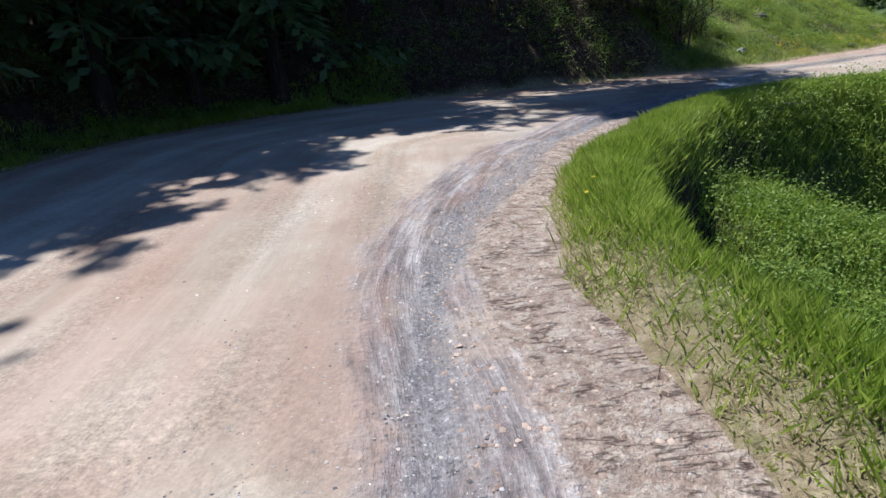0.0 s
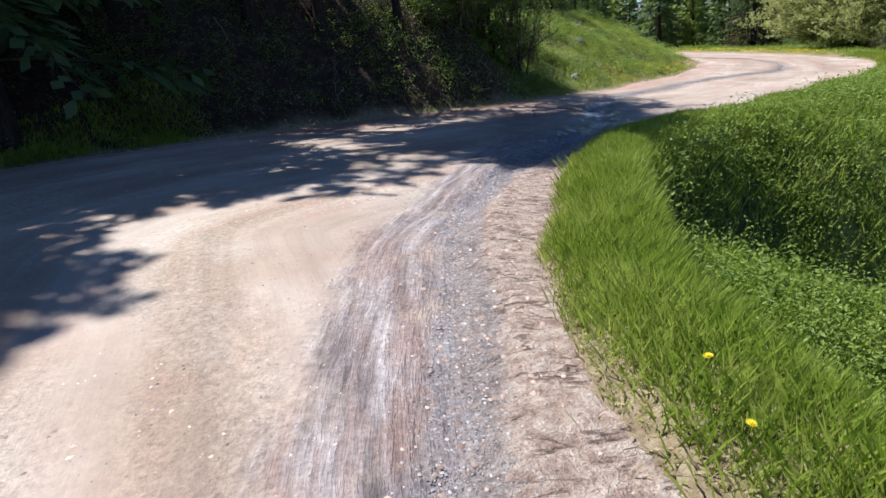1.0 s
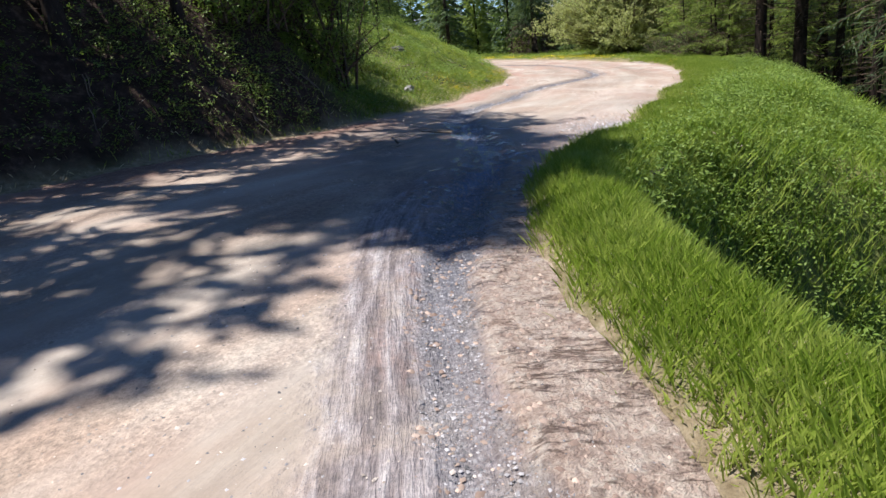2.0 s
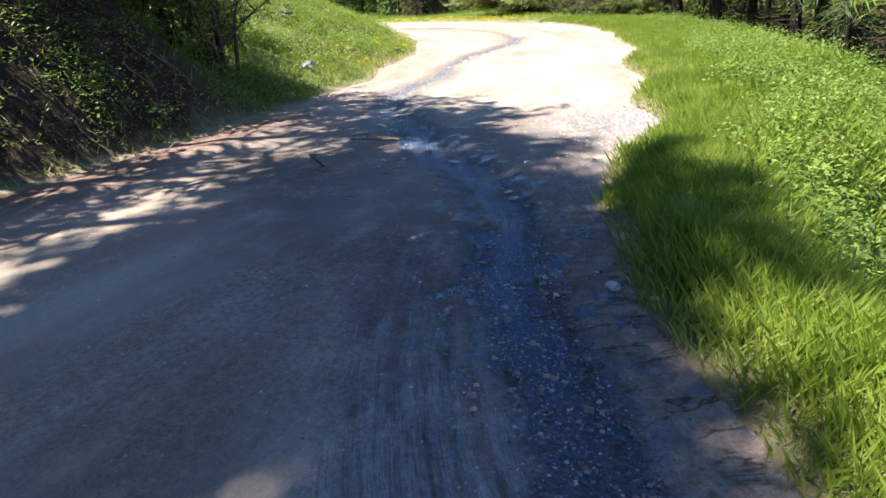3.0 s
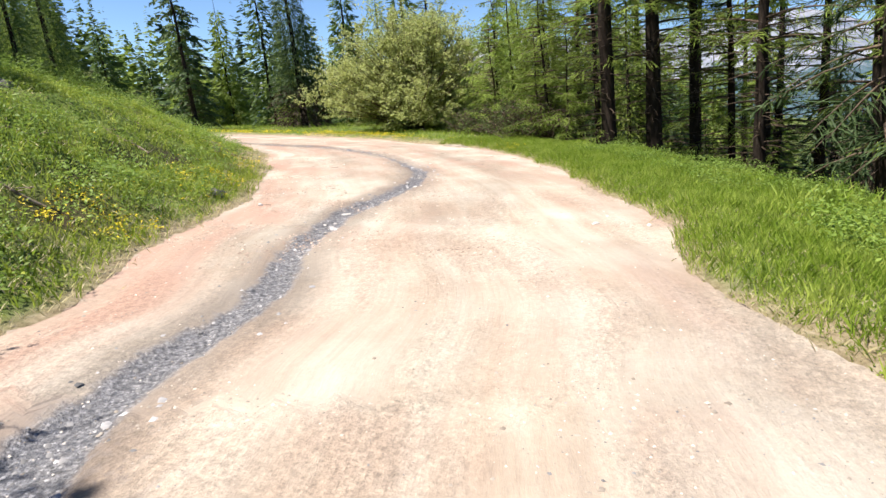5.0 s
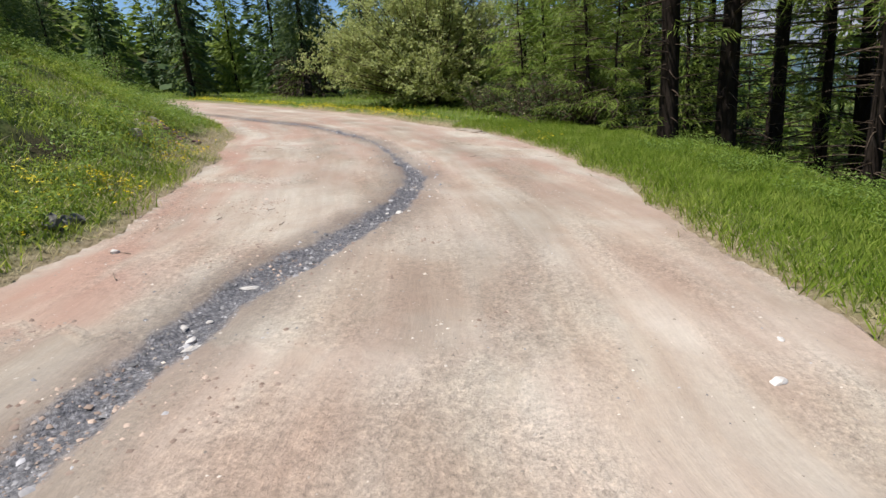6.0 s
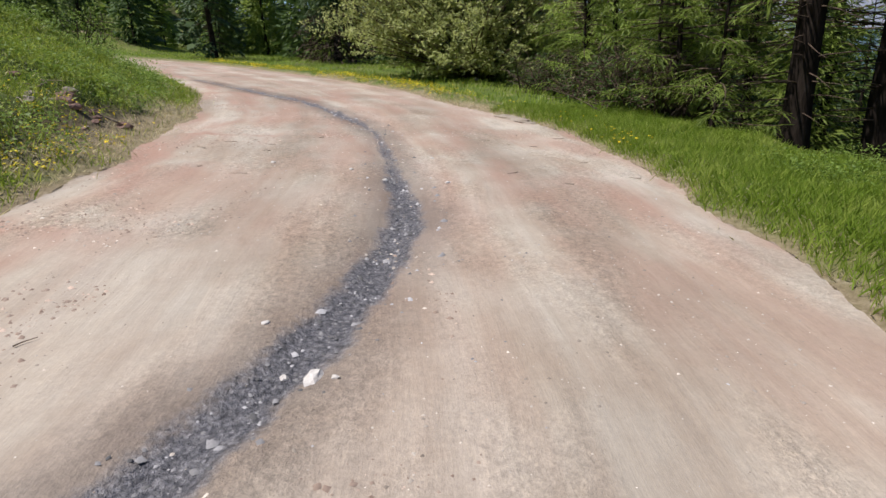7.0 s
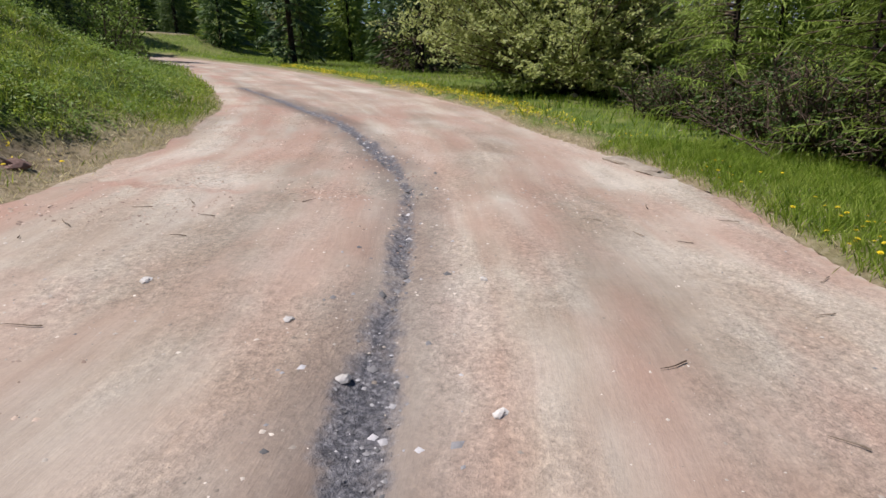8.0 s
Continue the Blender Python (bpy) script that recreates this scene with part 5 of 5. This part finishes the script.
pebbles("gravel", "grey shingle in the wash across the road", GREYPEB, 0, beside(LINE_W, 22000, -3, 36, (-0.5, 0.5), True), lambda x, y, g: np.clip(g["shingle"] ** 1.5, 0, 1), (0.0035, 0.017))
pebbles("gravel", "bluish grey shingle in the wash near the verge", GREYPEB, 0, beside(LINE_W, 15000, -2, 11, (-0.3, 0.3), True), lambda x, y, g: np.clip(1.3 * g["shingle"], 0, 1), (0.004, 0.014))
pebbles("gravel", "flat slate chips strewn along the wash", GREYPEB, 0, beside(LINE_W, 3000, 13, 34, (-0.45, 0.45), True), lambda x, y, g: np.clip(0.1 + 0.5 * g["shingle"], 0, 1), (0.014, 0.045))
pebbles("gravel", "grey shingle on the rutted edge of the road", GREYPEB, 0, beside(LINE_R, 11000, -3, 14.5, (-2.4, 0.1), False), lambda x, y, g: np.clip(0.6 * g["near"] + 0.2, 0, 1), (0.003, 0.013))
pebbles("rubble", "pale grey rubble at the open verge", RUBBLE, 0, scatter(5200, 7.2, 10.0, 11.3, 13.4), lambda x, y, g: np.clip(1.1 * g["gravel"], 0, 1), (0.006, 0.032))
pebbles("clods", "dry pinkish clods along the road's outer edge", CLOD, 0, beside(LINE_R, 15000, -3, 13, (-1.0, 0.25), False), lambda x, y, g: 0.5 + 0.5 * step(-0.2, 0.3, rough(x, y, 0.6, 81)), (0.005, 0.028))
pebbles("gravel", "small tan pebbles along the road's inner edge", PEBBLES, 0, beside(LINE_L, 7000, 1, 38, (-1.8, 0.1), True), lambda x, y, g: 0.8 + 0 * x, (0.003, 0.015))
pebbles("gravel", "loose stones crumbled from the bank onto the road", PEBBLES, 0, beside(LINE_L, 1300, 15, 38, (-0.7, 0.2), True), lambda x, y, g: step(-0.1, 0.4, rough(x, y, 1.0, 82)), (0.008, 0.032))
pebbles("gravel", "small tan pebbles along the road's outer edge", PEBBLES, 0, beside(LINE_R, 6000, -2, 34, (-2.2, 0.1), False), lambda x, y, g: 0.8 + 0 * x, (0.003, 0.014))
pebbles("gravel", "scattered crumbs and chips on the travelled road", PEBBLES, 0, beside(LINE_R, 26000, -2, 36, (-6.0, -0.3), False), lambda x, y, g: (g["el"] < -0.2) * (0.12 + 0.88 * step(0.1, 0.4, rough(x, y, 0.8, 84))), (0.005, 0.02))
pebbles("gravel", "dark slate crumbs scattered on the travelled road", GREYPEB, 0, beside(LINE_R, 9000, -2, 36, (-6.0, -0.3), False), lambda x, y, g: (g["el"] < -0.2) * (0.05 + 0.95 * step(0.2, 0.5, rough(x, y, 0.6, 85))), (0.004, 0.016))
pebbles("clods", "reddish crumbs of earth on the bend's inner side", CLOD, 0, beside(LINE_L, 24000, 19, 35, (-3.8, 0.1), True), lambda x, y, g: step(0.0, 0.4, rough(x, y, 0.9, 83)), (0.006, 0.028))


def twigs():
    for i in range(46):
        r = random.Random(900 + i)
        spots = ((19.77, 26.82), (23.96, 23.89), (14.63, 22.14), (5.35, 13.86), (7.19, 13.25), (22.58, 22.22), (18.45, 26.54), (3.35, 8.96))
        cx, cy = spots[i % len(spots)]
        x, y = cx + r.gauss(0, 0.9), cy + r.gauss(0, 0.8)
        if look_up(x, y)["road"][0] < 1:
            continue
        ln, az = r.uniform(0.05, 0.22), r.uniform(0, math.pi)
        t = np.linspace(-0.5, 0.5, 5)
        p = np.column_stack([ln * t, 0.04 * ln * np.sin(t * 5 + i), 0.012 + 0 * t])
        v, q = tube(p, np.full(5, 0.003) * (1.1 - t), 5)
        ob = mesh_object("twig", v, q, DEADWOOD if i % 3 else TWIGWOOD)
        ob.matrix_basis = pose(x, y, height(x, y)[0], 0, 0, math.degrees(az))
        tagged(ob, "dry twig lying on the dirt road", "twig", "twigs on the road")


twigs()


def dandelions():
    stem_v, stem_q = tube([(0, 0, 0), (0.01, 0, 0.07), (0.012, 0.005, 0.14)], [0.003, 0.0025, 0.002], 5)
    root = tagged(new("dandelion"), "yellow dandelion in the roadside grass", "flower", "dandelions along the road")
    mesh_object("stem", stem_v, stem_q, GRASS, root)
    head = Pile()
    for ring, (n, rr, up) in enumerate(((14, 0.022, 0.004), (10, 0.015, 0.010), (6, 0.008, 0.013))):
        a = np.linspace(0, 2 * np.pi, n, endpoint=False) + ring * 0.3
        c = np.stack([0.012 + np.cos(a) * rr * 0.6, 0.005 + np.sin(a) * rr * 0.6, 0.14 + up + 0 * a], -1)
        d, e = np.stack([np.cos(a), np.sin(a), 0.35 + 0 * a], -1) * rr * 0.6, np.stack([-np.sin(a), np.cos(a), 0 * a], -1) * rr * 0.32
        v = np.stack([c - d, c + e, c + d, c - e], 1)
        head.add(v.reshape(-1, 3), (np.array([[0, 1, 2, 3]]) + 4 * np.arange(n)[:, None]).reshape(-1, 4))
    head.link("flower_head", YELLOW, root, "yellow petals")
    n = 0
    spots = [(24.2, 22.75, 0.22, 14), (25.5, 24.85, 0.25, 10), (25.72, 24.94, 0.4, 8), (24.72, 23.12, 0.35, 14), (27.72, 27.2, 0.4, 10), (14.52, 23.71, 0.7, 34), (17.29, 26.78, 0.7, 20), (13.46, 22.57, 0.5, 12), (30.51, 32.79, 0.8, 30), (31.78, 37.23, 1.0, 40),
             (32.93, 43.18, 1.2, 40), (19.05, 28.9, 0.8, 12), (1.97, 3.57, 0.2, 2), (12.17, 12.87, 0.8, 6)]
    for cx, cy, s, k in spots:
        for _ in range(k * 3):
            x, y = rng.normal(cx, s), rng.normal(cy, s)
            g = look_up(x, y)
            if g["road"][0] > 0 or max(g["el"][0], g["er"][0]) < 0.1:
                continue
            k -= 1
            if k < 0:
                break
            c = copy_thing(root, Matrix.Identity(4))
            c.matrix_basis = pose(x, y, height(x, y)[0], rng.uniform(-15, 15), rng.uniform(-15, 15), rng.uniform(0, 360)) @ Matrix.Scale(rng.uniform(0.7, 1.05), 4)
            n += 1
    for o in (*root.children_recursive, root):
        bpy.data.objects.remove(o)


dandelions()


def sticks():
    """Bare roots hanging from the shaded bank, and dead branches lying on the sunny one."""
    r = np.random.default_rng(55)
    for x, y, n in ((3.24, 17, 5), (1.58, 16.51, 4), (4.78, 17.45, 5), (-0.77, 16.56, 3)):
        for _ in range(n):
            a, b2 = x + r.normal(0, 0.35), y + r.normal(0, 0.25)
            ln = r.uniform(0.35, 0.9)
            t = np.linspace(0, 1, 6)
            p = np.column_stack([0.25 * ln * t + 0.05 * np.sin(5 * t + a), -0.55 * ln * t + 0.05 * np.sin(7 * t), -0.75 * ln * t])
            ob = mesh_object("root", *tube(p, 0.013 * (1.1 - t), 5), DEADWOOD)
            ob.location = (a, b2, height(a, b2)[0] + 0.12)
            tagged(ob, "pale bare root hanging from the earth bank", "root", "roots of the earth bank")
    for x, y, turn, ln in ((6.04, 14.0, 128, 0.55), (5.06, 13.64, 70, 0.25), (9.82, 21.57, 35, 1.4), (10.6, 22.08, 140, 0.9), (9.16, 21.14, 80, 0.8), (12.13, 24.49, 10, 1.1), (18.34, 29.94, 60, 0.8), (18.98, 29.28, 160, 0.7), (14.01, 25.76, 100, 1.2), (6.57, 9.73, 20, 1.3), (8.29, 10.2, 70, 1.0)):
        t = np.linspace(-0.5, 0.5, 7)
        xs, ys = x + ln * t * np.cos(radians(turn)), y + ln * t * np.sin(radians(turn))
        p = np.column_stack([xs - x, ys - y + 0.04 * np.sin(6 * t + x), height(xs, ys) - height(x, y)[0] + 0.06])
        pile = Pile()
        pile.add(*tube(p, 0.016 * (0.9 - t), 6))
        for k in (2, 4, 5):
            q = p[k] + np.array([[0, 0, 0], [r.normal(0, 0.12), r.normal(0, 0.12), 0.05], [r.normal(0, 0.22), r.normal(0, 0.22), 0.05]])
            pile.add(*tube(q, [0.008, 0.006, 0.003], 4))
        ob = pile.link("dead_branch", DEADWOOD, None)
        ob.location = (x, y, height(x, y)[0])
        tagged(ob, "dry grey dead branch lying on the ground", "branch", "dead branches on the slopes")


sticks()


# ---- far mountains ----
def mountains():
    a = np.linspace(radians(-70), radians(200), 220)
    d = np.linspace(0, 1, 26)
    A, D = np.meshgrid(a, d)
    R = 900 + 700 * D
    ridge = 150 + 70 * rough(A * 14, 0 * A, 3.0, 71, 4) + 30 * np.sin(A * 3 + 1)
    ridge = ridge * (0.35 + 0.65 * (1 - step(radians(35), radians(75), A)))
    x, y = R * np.cos(A), R * np.sin(A)
    z = -60 + (ridge + 60) * step(0, 1, D) + 55 * rough(x, y, 160, 72, 4) * np.sin(np.pi * np.minimum(D * 1.0, 1)) 
    i = np.arange(A.size).reshape(A.shape)
    q = np.stack([i[:-1, :-1], i[:-1, 1:], i[1:, 1:], i[1:, :-1]], -1).reshape(-1, 4)
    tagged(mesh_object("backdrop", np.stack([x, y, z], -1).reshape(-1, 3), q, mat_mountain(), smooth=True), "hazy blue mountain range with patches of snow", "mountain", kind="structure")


mountains()
